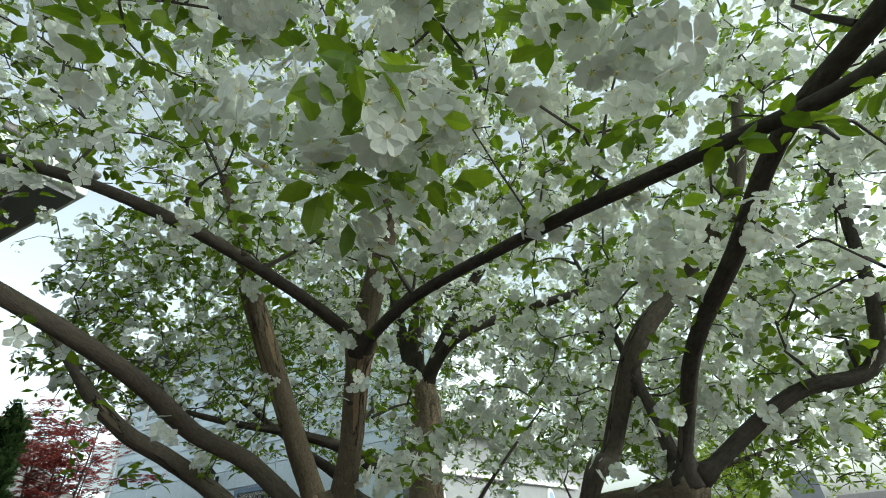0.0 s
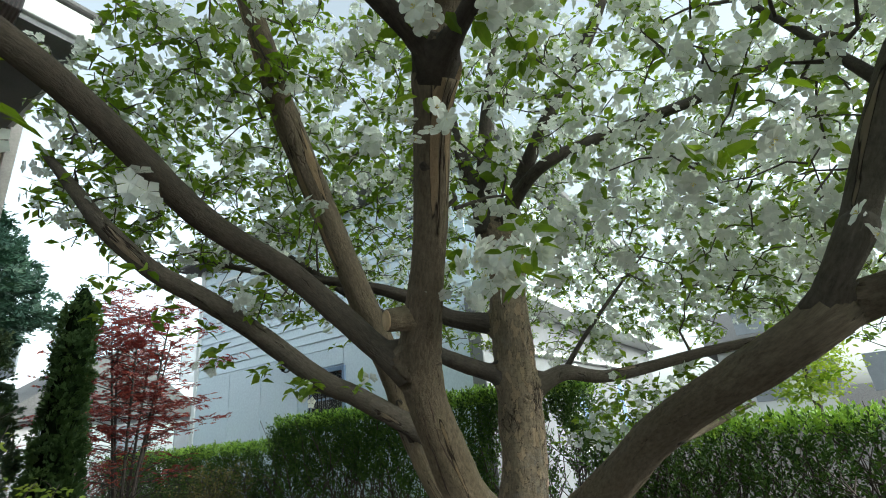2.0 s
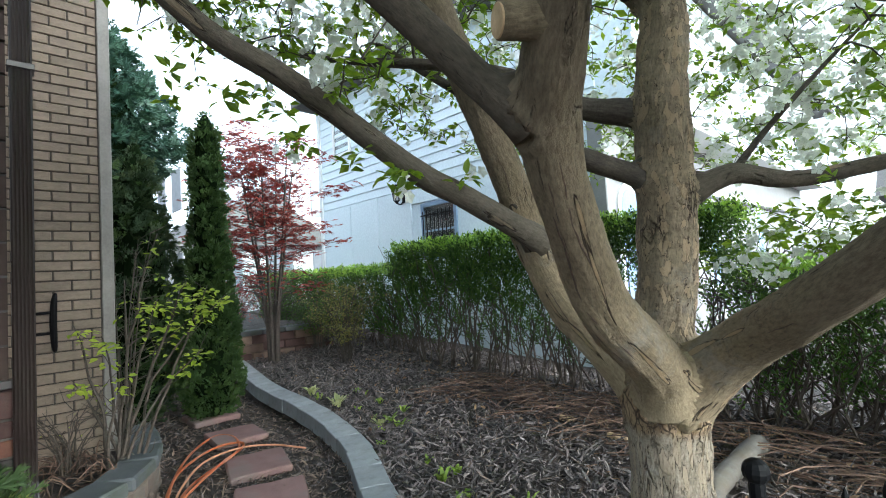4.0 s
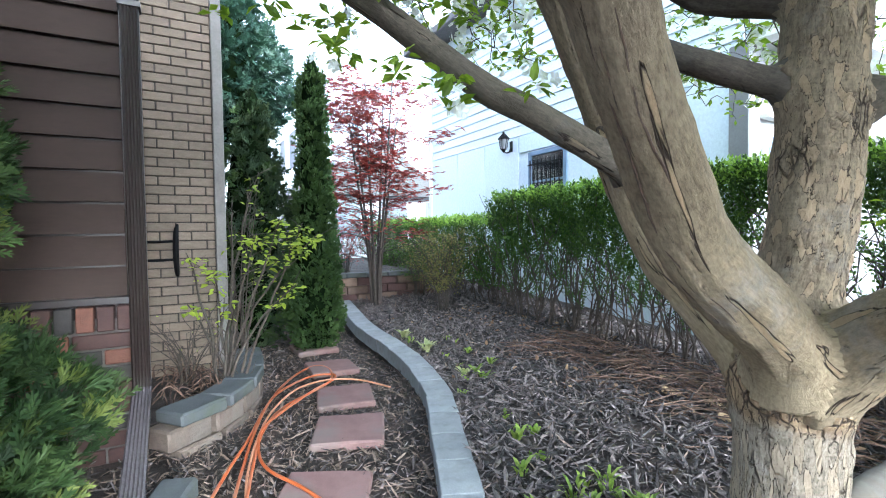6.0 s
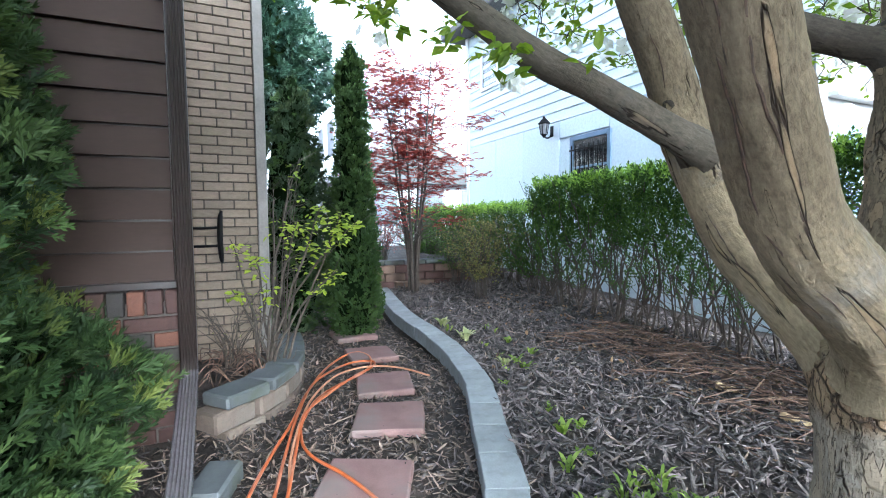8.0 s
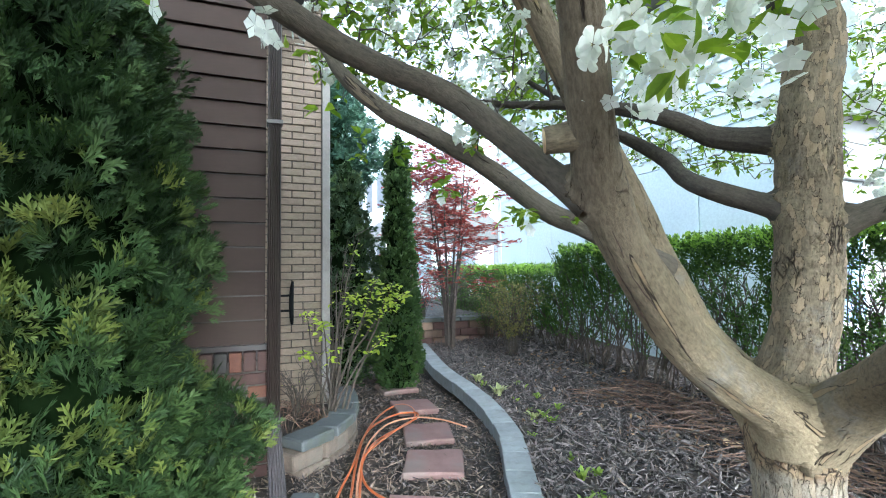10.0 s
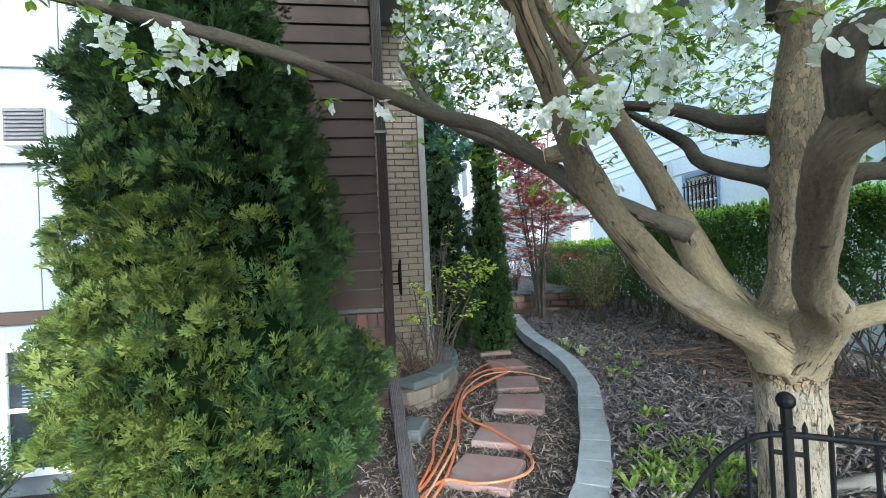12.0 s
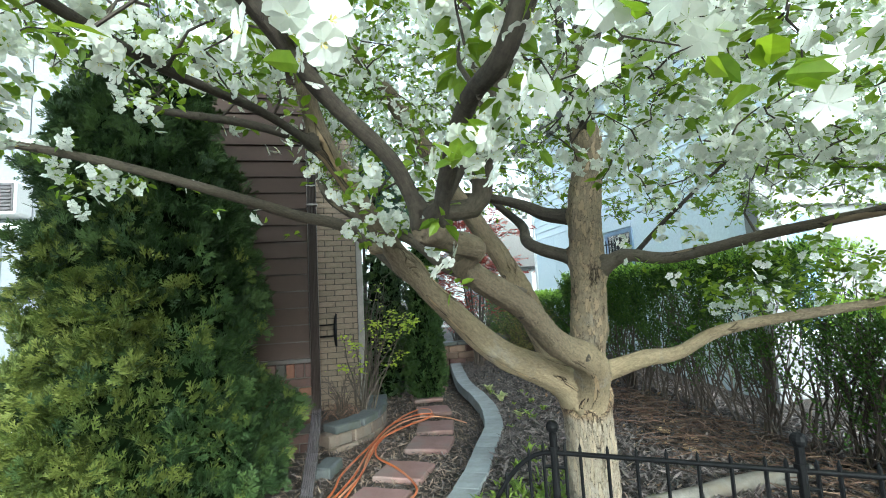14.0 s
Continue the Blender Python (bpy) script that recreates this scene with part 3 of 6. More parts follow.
hose("garden_hose", [(0.0, -1.85, 0), (-0.5, -1.55, 0), (-1.0, -1.3, 0.01), (-1.48, -1.1, 0.01), (-1.85, -1.03, 0.02), (-2.22, -0.93, 0.03), (-2.62, -0.78, 0.025), (-2.98, -0.54, 0.02), (-3.05, -0.28, 0.02), (-2.94, -0.08, 0.01), (-2.7, 0.06, 0.0)],
     "hose_pale", "faded pale orange hose end lying on mulch", 0.007)

# ---------------------------------------------------------------- brown house
house = thing("brown_house", "house with brown lap siding over a multicoloured brick base", "house", (-2.5, -2.0, 0))


def hpart(name, bm, mat, label="", parent=None):
    ob = part(name, bm, mat, parent or house, label)
    ob.matrix_parent_inverse = Matrix.Translation((2.5, 2.0, 0)) if parent is None else Matrix()
    return ob


# dark wall colour shows in the board gaps and stands in for shadow lines
hpart("wall", box_bm(-4.6, -2.537, -3.3, -1.53, -0.9, 3.82), M["brown_trim"])
hpart("foundation", box_bm(-4.5, -2.495, -3.28, -1.515, -0.9, 0.735), M["mortar_light"], "grey mortar bed behind the bricks")
EXPOSE = 0.166
k = 0
z = 0.86
while z < 3.75:
    bm = bmesh.new()
    vs = [bm.verts.new(p) for p in ((-2.535, -3.3, z - 0.012), (-2.503, -3.3, z - 0.012), (-2.524, -3.3, z + EXPOSE - 0.024), (-2.534, -3.3, z + EXPOSE - 0.024),
                                    (-2.535, -1.53, z - 0.012), (-2.503, -1.53, z - 0.012), (-2.524, -1.53, z + EXPOSE - 0.024), (-2.534, -1.53, z + EXPOSE - 0.024))]
    for f in ((0, 1, 2, 3), (7, 6, 5, 4), (0, 4, 5, 1), (1, 5, 6, 2), (2, 6, 7, 3), (3, 7, 4, 0)):
        bm.faces.new([vs[i] for i in f])
    hpart("siding_board", bm, M["siding"])
    z += EXPOSE
    k += 1
hpart("sill_trim", box_bm(-2.54, -2.492, -3.3, -1.5, 0.805, 0.846, 0.004), M["brown_trim"], "brown metal trim above the bricks")
# brick base: running bond below a soldier cap
rs = random.Random(5)
zc, row = -0.12, 0
while zc < 0.60:
    y = -1.512
    first = True
    while y > -3.2:
        ln = 0.26 if not (first and row % 2) else 0.125
        hpart("brick", box_bm(-2.56, -2.478 - rs.random() * 0.005, y - ln, y, zc, zc + 0.076, 0.005), BRICKS[rs.choice((0, 0, 1, 1, 2, 2, 3, 4))])
        y -= ln + 0.011
        first = False
    zc += 0.0875
    row += 1
y = -1.5
while y > -3.2:
    hpart("cap_brick", box_bm(-2.57, -2.462, y - 0.076, y, 0.672, 0.80, 0.005), BRICKS[rs.choice((0, 1, 1, 2, 3, 0))])
    y -= 0.0875
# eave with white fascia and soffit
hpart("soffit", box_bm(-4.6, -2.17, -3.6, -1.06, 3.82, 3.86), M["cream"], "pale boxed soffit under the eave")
hpart("fascia", box_bm(-4.6, -2.14, -3.62, -1.01, 3.865, 4.05, 0.006), M["white_trim"], "white painted eave fascia")
hpart("roof", box_bm(-4.8, -2.11, -3.7, -0.97, 4.055, 4.1, 0.01), M["roof"])
# chimney faced with tan brick, set back behind the downspout
hpart("chimney_core", box_bm(-4.6, -3.522, -1.62, -1.02, -0.2, 5.2), M["mortar"], "dark mortar joints of the chimney")
zc, row = -0.02, 0
while zc < 3.9:
    y = -1.60 + (0.0 if row % 2 else -0.1)
    while y < -1.05:
        y0, y1 = max(y, -1.60), min(y + 0.195, -1.035)
        if y1 - y0 > 0.03:
            ob = hpart("brick", box_bm(-3.53, -3.503 - rs.random() * 0.004, y0, y1, zc, zc + 0.0595, 0.003), M["tan_brick"])
        y += 0.205
    zc += 0.0677
    row += 1
hpart("corner_trim", box_bm(-3.56, -3.485, -1.03, -0.955, -0.1, 5.2, 0.006), M["grey_trim"], "weathered grey vertical corner trim")
# hose bracket on the chimney
br = hpart("hose_hanger", tube(smooth_line([(-3.485, -1.29, 0.865, 0.010), (-3.455, -1.295, 0.90, 0.017), (-3.445, -1.30, 1.05, 0.021), (-3.45, -1.295, 1.19, 0.018), (-3.48, -1.285, 1.245, 0.010)], 0.02), 10), M["black"], "black iron hose hanger on the chimney")
for zz in (0.985, 1.12):
    part("arm", tube([(-3.498, -1.50, zz, 0.009), (-3.48, -1.42, zz, 0.010), (-3.455, -1.30, zz + 0.005, 0.010)], 8), M["black"], br).matrix_parent_inverse = Matrix()

# downspout with its extension along the ground
spout = thing("downspout", "ribbed dark brown metal downspout with long ground extension", "downspout", (-2.46, -1.47, 0.3))


def ribbed(path_pts, w=0.085, d=0.065, side=Vector((0, 1, 0))):
    """A corrugated rectangular pipe along a few points."""
    bm = bmesh.new()
    prof = []
    n = 6
    for i in range(n * 2 + 1):
        prof.append((-w / 2 + w * i / (n * 2), d / 2 + (0.005 if i % 2 else -0.002)))
    prof += [(w / 2, -d / 2)] + [(w / 2 - w * i / (n * 2), -d / 2 - (0.004 if i % 2 else 0)) for i in range(1, n * 2)] + [(-w / 2, -d / 2)]
    rings = []
    for i, p in enumerate(path_pts):
        a, b2 = Vector(path_pts[max(0, i - 1)]), Vector(path_pts[min(len(path_pts) - 1, i + 1)])
        tdir = (b2 - a).normalized()
        nrm = tdir.cross(side).normalized()
        if nrm.x < 0 or (abs(nrm.x) < 0.3 and nrm.z < 0):
            nrm = -nrm
        rings.append([bm.verts.new(Vector(p) + side * u + nrm * v) for u, v in prof])
    for r0, r1 in zip(rings, rings[1:]):
        for j in range(len(prof)):
            bm.faces.new((r0[j], r0[(j + 1) % len(prof)], r1[(j + 1) % len(prof)], r1[j]))
    bmesh.ops.recalc_face_normals(bm, faces=bm.faces[:])
    return bm


def spart(name, bm, mat, label=""):
    ob = part(name, bm, mat, spout, label)
    ob.matrix_parent_inverse = Matrix.Translation((2.46, 1.47, -0.3))
    return ob


spart("pipe", ribbed([(-2.455, -1.475, 3.6), (-2.455, -1.475, 2.0), (-2.455, -1.475, 0.42), (-2.445, -1.475, 0.36)]), M["brown_trim"])
spart("extension", ribbed([(-2.47, -1.475, 0.37), (-2.40, -1.475, 0.315), (-2.2, -1.475, 0.26), (-1.7, -1.473, 0.14), (-1.1, -1.475, 0.04), (-0.72, -1.48, 0.005)], 0.088, 0.065), M["spout"], "ribbed brown ground extension")
for zz in (2.35,):
    spart("strap", box_bm(-2.51, -2.412, -1.527, -1.423, zz, zz + 0.03, 0.002), M["brown_trim"])
spart("elbow", ribbed([(-2.455, -1.475, 3.55), (-2.40, -1.47, 3.62), (-2.27, -1.45, 3.69), (-2.12, -1.44, 3.82), (-2.09, -1.44, 4.0)], 0.11, 0.10), M["brown_trim"], "dark brown gutter elbow under the eave")

# ---------------------------------------------------------------- white house behind the arborvitae
wh = thing("white_house", "white panelled house with brown sill band and sash windows", "house", (-3.3, -5.0, -0.7))


def wpart(name, bm, mat, label="", parent=None):
    ob = part(name, bm, mat, parent or wh, label)
    if parent is None:
        ob.matrix_parent_inverse = Matrix.Translation((3.3, 5.0, 0.7))
    return ob


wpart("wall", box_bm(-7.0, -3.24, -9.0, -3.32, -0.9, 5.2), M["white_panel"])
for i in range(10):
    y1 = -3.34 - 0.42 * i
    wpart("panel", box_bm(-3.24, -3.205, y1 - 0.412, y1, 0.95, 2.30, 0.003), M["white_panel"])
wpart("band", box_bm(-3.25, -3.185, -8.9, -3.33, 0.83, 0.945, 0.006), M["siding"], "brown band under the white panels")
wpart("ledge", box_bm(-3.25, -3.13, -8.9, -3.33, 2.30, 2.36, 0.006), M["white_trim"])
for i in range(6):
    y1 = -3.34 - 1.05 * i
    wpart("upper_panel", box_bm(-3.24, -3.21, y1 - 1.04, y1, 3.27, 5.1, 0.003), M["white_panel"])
wpart("upper_ledge", box_bm(-3.25, -3.19, -8.9, -3.33, 3.2, 3.262, 0.004), M["white_trim"])


def sash(y0, y1, z0, z1, x):
    w = wpart("window", box_bm(x - 0.03, x + 0.01, y0, y1, z0, z1), M["dark_room"], "white sash window with pale blinds")
    fr = 0.05
    for nm, (a, b2, c, d) in {"frame": (y0 - fr, y0 + 0.012, z0 - fr, z1 + fr), "frame.001": (y1 - 0.012, y1 + fr, z0 - fr, z1 + fr), "frame_head": (y0 + 0.013, y1 - 0.013, z1 - 0.012, z1 + fr),
                              "sill": (y0 + 0.013, y1 - 0.013, z0 - fr, z0 + 0.012), "meeting_rail": (y0 + 0.013, y1 - 0.013, (z0 + z1) / 2 - 0.02, (z0 + z1) / 2 + 0.02)}.items():
        part(nm.split(".")[0], box_bm(x + 0.004, x + (0.05 if "rail" not in nm else 0.035), a, b2, c, d, 0.004), M["white_trim"], w)
    nsl = 14
    for i in range(nsl):
        zz = (z0 + z1) / 2 + 0.03 + ((z1 - z0) / 2 - 0.05) * i / nsl
        part("slat", box_bm(x + 0.012, x + 0.016, y0 + 0.12, y1 - 0.014, zz, zz + 0.012), M["curtain"], w)
    part("pane", box_bm(x + 0.020, x + 0.024, y0 + 0.013, y1 - 0.013, z0 + 0.013, z1 - 0.013), M["glass"], w)


sash(-4.92, -4.42, -0.5, 0.6, -3.235)
sash(-5.62, -5.06, -0.5, 0.6, -3.235)
sash(-5.95, -5.2, 2.45, 3.1, -3.2)
ac = thing("window_air_conditioner", "white window air conditioner with dark louvres", "air conditioner", (-3.1, -4.55, 2.42))
part("case", box_bm(-0.14, 0.14, -0.2, 0.2, 0, 0.34, 0.02), M["white_trim"], ac)
part("grille", box_bm(0.1405, 0.150, -0.15, 0.185, 0.025, 0.315, 0.002), M["louvre"], ac, "dark louvred grille")
for i in range(8):
    part("louvre", box_bm(0.151, 0.166, -0.13, 0.17, 0.035 + 0.035 * i, 0.055 + 0.035 * i, 0.003), M["louvre"], ac, "dark louvre")
solid("wall_bracket", join_geo([tube([(-3.2, -5.1, 1.68, 0.012), (-3.0, -5.1, 1.68, 0.012)], 6), tube([(-3.02, -5.3, 1.64, 0.008), (-3.02, -4.95, 1.70, 0.008)], 6),
             tube([(-3.2, -5.1, 1.55, 0.008), (-3.04, -5.1, 1.67, 0.008)], 6)]), M["black"], "small black bracket fixed to the white wall", "bracket")

# ---------------------------------------------------------------- pale neighbour house beyond the hedge
nb = thing("neighbour_house", "pale blue-white house with lap siding and barred window", "house", (-5.0, 3.3, 0))


def npart(name, bm, mat, label="", parent=None):
    ob = part(name, bm, mat, parent or nb, label)
    if parent is None:
        ob.matrix_parent_inverse = Matrix.Translation((5.0, -3.3, 0))
    return ob


npart("wall", box_bm(-8.0, -1.95, 3.29, 14.0, -0.3, 4.75), M["white_wall"])
joint = [-8.0, -6.97, -6.1, -5.2, -4.2, -3.1, -1.97]
for a, c in zip(joint, joint[1:]):
    if not -5.3 < a < -5.0:
        npart("panel", box_bm(a + 0.006, c - 0.006, 3.262, 3.29, -0.3, 2.60, 0.004), M["white_wall"])
npart("panel", box_bm(-5.194, -4.206, 3.262, 3.29, -0.3, 1.48, 0.004), M["white_wall"])
npart("panel", box_bm(-5.194, -4.206, 3.262, 3.29, 2.35, 2.60, 0.004), M["white_wall"])
z = 2.62
while z < 4.65:
    for axis, (a, c) in (("y", (-8.02, -1.93)), ("x", (3.3, 14.0))):
        if axis == "x" and z < 2.95:
            continue
        bm = bmesh.new()
        prof = ((0.0, -0.008), (0.03, -0.008), (0.01, 0.152), (0.0, 0.152))
        vs = []
        for e in (a, c):
            for o, dz in prof:
                vs.append(bm.verts.new((e, 3.29 - o, z + dz) if axis == "y" else (-1.50 + o, e, z + dz)))
        for f in ((0, 1, 2, 3), (7, 6, 5, 4), (0, 4, 5, 1), (1, 5, 6, 2), (2, 6, 7, 3), (3, 7, 4, 0)):
            bm.faces.new([vs[i] for i in f])
        bmesh.ops.recalc_face_normals(bm, faces=bm.faces[:])
        npart("siding_board", bm, M["white_wall"])
    z += 0.15
npart("overhang", box_bm(-1.948, -1.505, 3.32, 14.0, 2.98, 4.75), M["white_wall"])
npart("overhang_soffit", box_bm(-1.948, -1.42, 3.30, 14.0, 2.86, 2.94, 0.006), M["white_trim"], "white soffit band under the upper storey")
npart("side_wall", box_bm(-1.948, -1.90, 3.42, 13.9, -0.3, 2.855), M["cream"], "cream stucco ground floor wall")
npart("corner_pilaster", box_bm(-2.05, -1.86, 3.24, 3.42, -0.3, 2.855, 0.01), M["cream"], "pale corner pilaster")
def arch_bm(x0, x1, y0, y1, z0, z1):
    """A slab with a round top, standing in the plane x = const."""
    bm = bmesh.new()
    ym, rr = (y0 + y1) / 2, (y1 - y0) / 2
    ring = [(y0, z0), (y1, z0)] + [(ym + rr * math.cos(a), z1 - rr + rr * math.sin(a)) for a in np.linspace(0, math.pi, 13)]
    lo, hi = [bm.verts.new((x0, y, z)) for y, z in ring], [bm.verts.new((x1, y, z)) for y, z in ring]
    bm.faces.new(lo[::-1])
    bm.faces.new(hi)
    for i in range(len(ring)):
        j = (i + 1) % len(ring)
        bm.faces.new((lo[i], lo[j], hi[j], hi[i]))
    bmesh.ops.recalc_face_normals(bm, faces=bm.faces[:])
    return bm


for y0 in (3.52, 6.4, 9.2):
    surround = npart("arched_window", arch_bm(-1.899, -1.87, y0, y0 + 0.55, 0.7, 2.16), M["white_trim"], "arched window in a white surround")
    npart("pane", arch_bm(-1.869, -1.862, y0 + 0.07, y0 + 0.48, 0.8, 2.09), M["window_blue"], parent=surround)
# scalloped valance over the ground floor
for i in range(24):
    y0 = 3.46 + 0.36 * i
    bm = bmesh.new()
    ring = [(y0, 2.19), (y0 + 0.352, 2.19), (y0 + 0.352, 2.225), (y0 + 0.27, 2.25), (y0 + 0.18, 2.30), (y0 + 0.09, 2.25), (y0, 2.225)]
    lo, hi = [bm.verts.new((-1.898, y, z)) for y, z in ring], [bm.verts.new((-1.80, y, z)) for y, z in ring]
    bm.faces.new(lo[::-1])
    bm.faces.new(hi)
    for a in range(len(ring)):
        bm.faces.new((lo[a], lo[(a + 1) % 7], hi[(a + 1) % 7], hi[a]))
    bmesh.ops.recalc_face_normals(bm, faces=bm.faces[:])
    npart("scallop", bm, M["white_trim"])
npart("roof", box_bm(-8.4, -1.1, 2.85, 14.4, 4.755, 4.9, 0.02), M["roof"])
npart("corner_board", box_bm(-8.06, -7.96, 3.235, 3.30, -0.3, 4.75, 0.005), M["white_trim"])


def nb_window(x0, x1, z0, z1, bars, label):
    w = npart("window", box_bm(x0, x1, 3.27, 3.285, z0, z1), M["dark_room"], label)
    for nm, (a, c, d, e) in (("frame", (x0 - 0.05, x0 + 0.01, z0 - 0.05, z1 + 0.05)), ("frame", (x1 - 0.01, x1 + 0.05, z0 - 0.05, z1 + 0.05)),
                             ("frame", (x0 + 0.011, x1 - 0.011, z1 - 0.01, z1 + 0.05)), ("frame", (x0 + 0.011, x1 - 0.011, z0 - 0.05, z0 + 0.01)), ("rail", (x0 + 0.011, x1 - 0.011, (z0 + z1) / 2 - 0.015, (z0 + z1) / 2 + 0.015))):
        npart(nm, box_bm(a, c, 3.235 if nm == "frame" else 3.25, 3.268, d, e, 0.004), M["window_blue"] if bars else M["white_trim"], parent=w)
    npart("pane", box_bm(x0 + 0.012, x1 - 0.012, 3.256, 3.26, z0 + 0.012, z1 - 0.012), M["glass"], parent=w)
    if bars:
        n = 8
        for i in range(n):
            xx = x0 + (x1 - x0) * (i + 0.5) / n
            npart("bar", box_bm(xx - 0.007, xx + 0.007, 3.19, 3.204, z0 - 0.05, z1 - 0.08, 0.002), M["black"], parent=w)
        for zz in (z0 + 0.02, z1 - 0.16):
            npart("crossbar", box_bm(x0, x1, 3.186, 3.189, zz, zz + 0.02), M["black"], parent=w)


nb_window(-4.89, -4.21, 1.5, 2.27, True, "window with black security bars and slate blue frame")
nb_window(-7.42, -6.9, 3.62, 4.35, False, "small white upper window")
nb_window(-2.9, -2.3, 3.7, 4.4, False, "small white upper window")

lamp = thing("wall_lantern", "black metal wall lantern with frosted glass", "lantern", (-5.36, 3.2, 2.36))
part("backplate", box_bm(-0.035, 0.035, 0.045, 0.062, 0.04, 0.2, 0.006), M["black"], lamp)
part("arm", tube(smooth_line([(0, 0.05, 0.1, 0.011), (0, 0.01, 0.03, 0.011), (0, -0.06, 0.02, 0.011), (0, -0.09, 0.06, 0.011)], 0.02), 8), M["black"], lamp, smooth=True)
bm = bmesh.new()
bmesh.ops.create_cone(bm, segments=6, radius1=0.045, radius2=0.07, depth=0.15, cap_ends=True, matrix=Matrix.Translation((0, -0.09, 0.145)))
part("glass_body", bm, M["curtain"], lamp, "frosted pale glass body")
for i in range(6):
    a = i * math.pi / 3
    part("rib", tube([(0.048 * math.cos(a), -0.09 + 0.048 * math.sin(a), 0.065, 0.006), (0.073 * math.cos(a), -0.09 + 0.073 * math.sin(a), 0.225, 0.006)], 5), M["black"], lamp)
bm = bmesh.new()
bmesh.ops.create_cone(bm, segments=6, radius1=0.10, radius2=0.025, depth=0.08, cap_ends=True, matrix=Matrix.Translation((0, -0.09, 0.265)))
bmesh.ops.create_uvsphere(bm, u_segments=8, v_segments=6, radius=0.018, matrix=Matrix.Translation((0, -0.09, 0.32)))
part("cap", bm, M["black"], lamp)
bm = bmesh.new()
bmesh.ops.create_cone(bm, segments=6, radius1=0.012, radius2=0.05, depth=0.05, cap_ends=True, matrix=Matrix.Translation((0, -0.09, 0.045)))
part("base", bm, M["black"], lamp)

# ---------------------------------------------------------------- fence
fence = thing("iron_fence", "low black wrought iron garden fence with ball finials", "fence", (0.24, -0.24, 0.0))
FD = Vector((math.cos(radians(55)), math.sin(radians(55)), 0))


def fence_pt(s, z):
    return (FD.x * s, FD.y * s, z)


def ball_post(s, top):
    bm = bmesh.new()
    bmesh.ops.create_cone(bm, segments=10, radius1=0.018, radius2=0.018, depth=top + 0.05, cap_ends=True, matrix=Matrix.Translation(fence_pt(s, top / 2 - 0.025)))
    p = part("post", bm, M["black"], fence)
    bm = bmesh.new()
    bmesh.ops.create_uvsphere(bm, u_segments=12, v_segments=8, radius=0.031, matrix=Matrix.Translation(fence_pt(s, top + 0.022)))
    part("finial", bm, M["black"], p, "black ball finial").matrix_parent_inverse = Matrix()
    bm = bmesh.new()
    bmesh.ops.create_cone(bm, segments=10, radius1=0.026, radius2=0.026, depth=0.016, cap_ends=True, matrix=Matrix.Translation(fence_pt(s, top - 0.075)))
    part("collar", bm, M["black"], p).matrix_parent_inverse = Matrix()


def rail_at(s):
    """Top rail height: straight between posts, arched down at the free end."""
    if s < -0.03:
        u = min(1.0, -s / 0.34)
        return 0.60 - 0.33 * u ** 2.2
    return 0.60


for s, top in ((0.0, 0.695), (0.96, 0.695), (1.92, 0.695)):
    ball_post(s, top)
part("top_rail", tube([(*fence_pt(s, rail_at(s)), 0.0115) for s in np.linspace(-0.36, 2.3, 60)], 8), M["black"], fence, smooth=True)
part("bottom_rail", tube([(*fence_pt(s, 0.12), 0.010) for s in (-0.36, 0.6, 1.5, 2.3)], 8), M["black"], fence, smooth=True)
for s in np.arange(-0.24, 2.3, 0.12):
    if min(abs(s - q) for q in (0, 0.96, 1.92)) > 0.07:
        part("picket", tube([(*fence_pt(s, -0.04), 0.0085), (*fence_pt(s, rail_at(s) + 0.028), 0.0085), (*fence_pt(s, rail_at(s) + 0.05), 0.001)], 6), M["black"], fence)

for q in (0.0, 0.96, 1.92):
    for s in (q - 0.05, q + 0.05):
        part("picket", tube([(*fence_pt(s, -0.04), 0.0085), (*fence_pt(s, 0.628), 0.0085), (*fence_pt(s, 0.65), 0.001)], 6), M["black"], fence)
    part("cross_piece", tube([(*fence_pt(q - 0.05, 0.535), 0.009), (*fence_pt(q + 0.05, 0.535), 0.009)], 6), M["black"], fence)

# ---------------------------------------------------------------- crab apple tree
apple = thing("crab_apple_tree", "old crab apple tree in full white blossom with pruned limbs", "tree", (-0.12, 0.14, 0.0))
AP = Matrix.Translation((0.12, -0.14, 0.0))
BOUGHS = {}
BOUGHS["trunk"] = [(-0.13, 0.15, -0.08, 0.185), (-0.125, 0.145, 0.1, 0.146), (-0.125, 0.145, 0.3, 0.134), (-0.12, 0.14, 0.5, 0.131), (-0.12, 0.135, 0.68, 0.132), (-0.11, 0.125, 0.77, 0.14), (-0.1, 0.12, 0.87, 0.105), (-0.1, 0.12, 0.93, 0.05)]
BOUGHS["front"] = [(-0.111, 0.12, 0.6, 0.0501), (-0.096, 0.091, 0.738, 0.0916), (-0.065, -0.009, 0.855, 0.0908), (-0.023, -0.15, 0.934, 0.0808), (0.026, -0.365, 1.031, 0.0707), (0.018, -0.516, 1.151, 0.0646), (0.088, -0.763, 1.388, 0.0547), (0.131, -0.858, 1.503, 0.0556), (0.197, -0.935, 1.565, 0.0493), (0.34, -1.073, 1.747, 0.0377), (0.51, -1.252, 2.012, 0.0383), (0.637, -1.311, 2.282, 0.0342), (0.695, -1.267, 2.634, 0.0313), (0.697, -1.073, 3.141, 0.0218), (0.734, -0.952, 3.643, 0.012)]
BOUGHS["front_left"] = [(0.531, -1.257, 1.976, 0.0195), (0.481, -1.536, 2.073, 0.0168), (0.402, -1.878, 2.152, 0.0147), (0.105, -2.073, 2.312, 0.0127), (-0.363, -2.218, 2.499, 0.0075)]
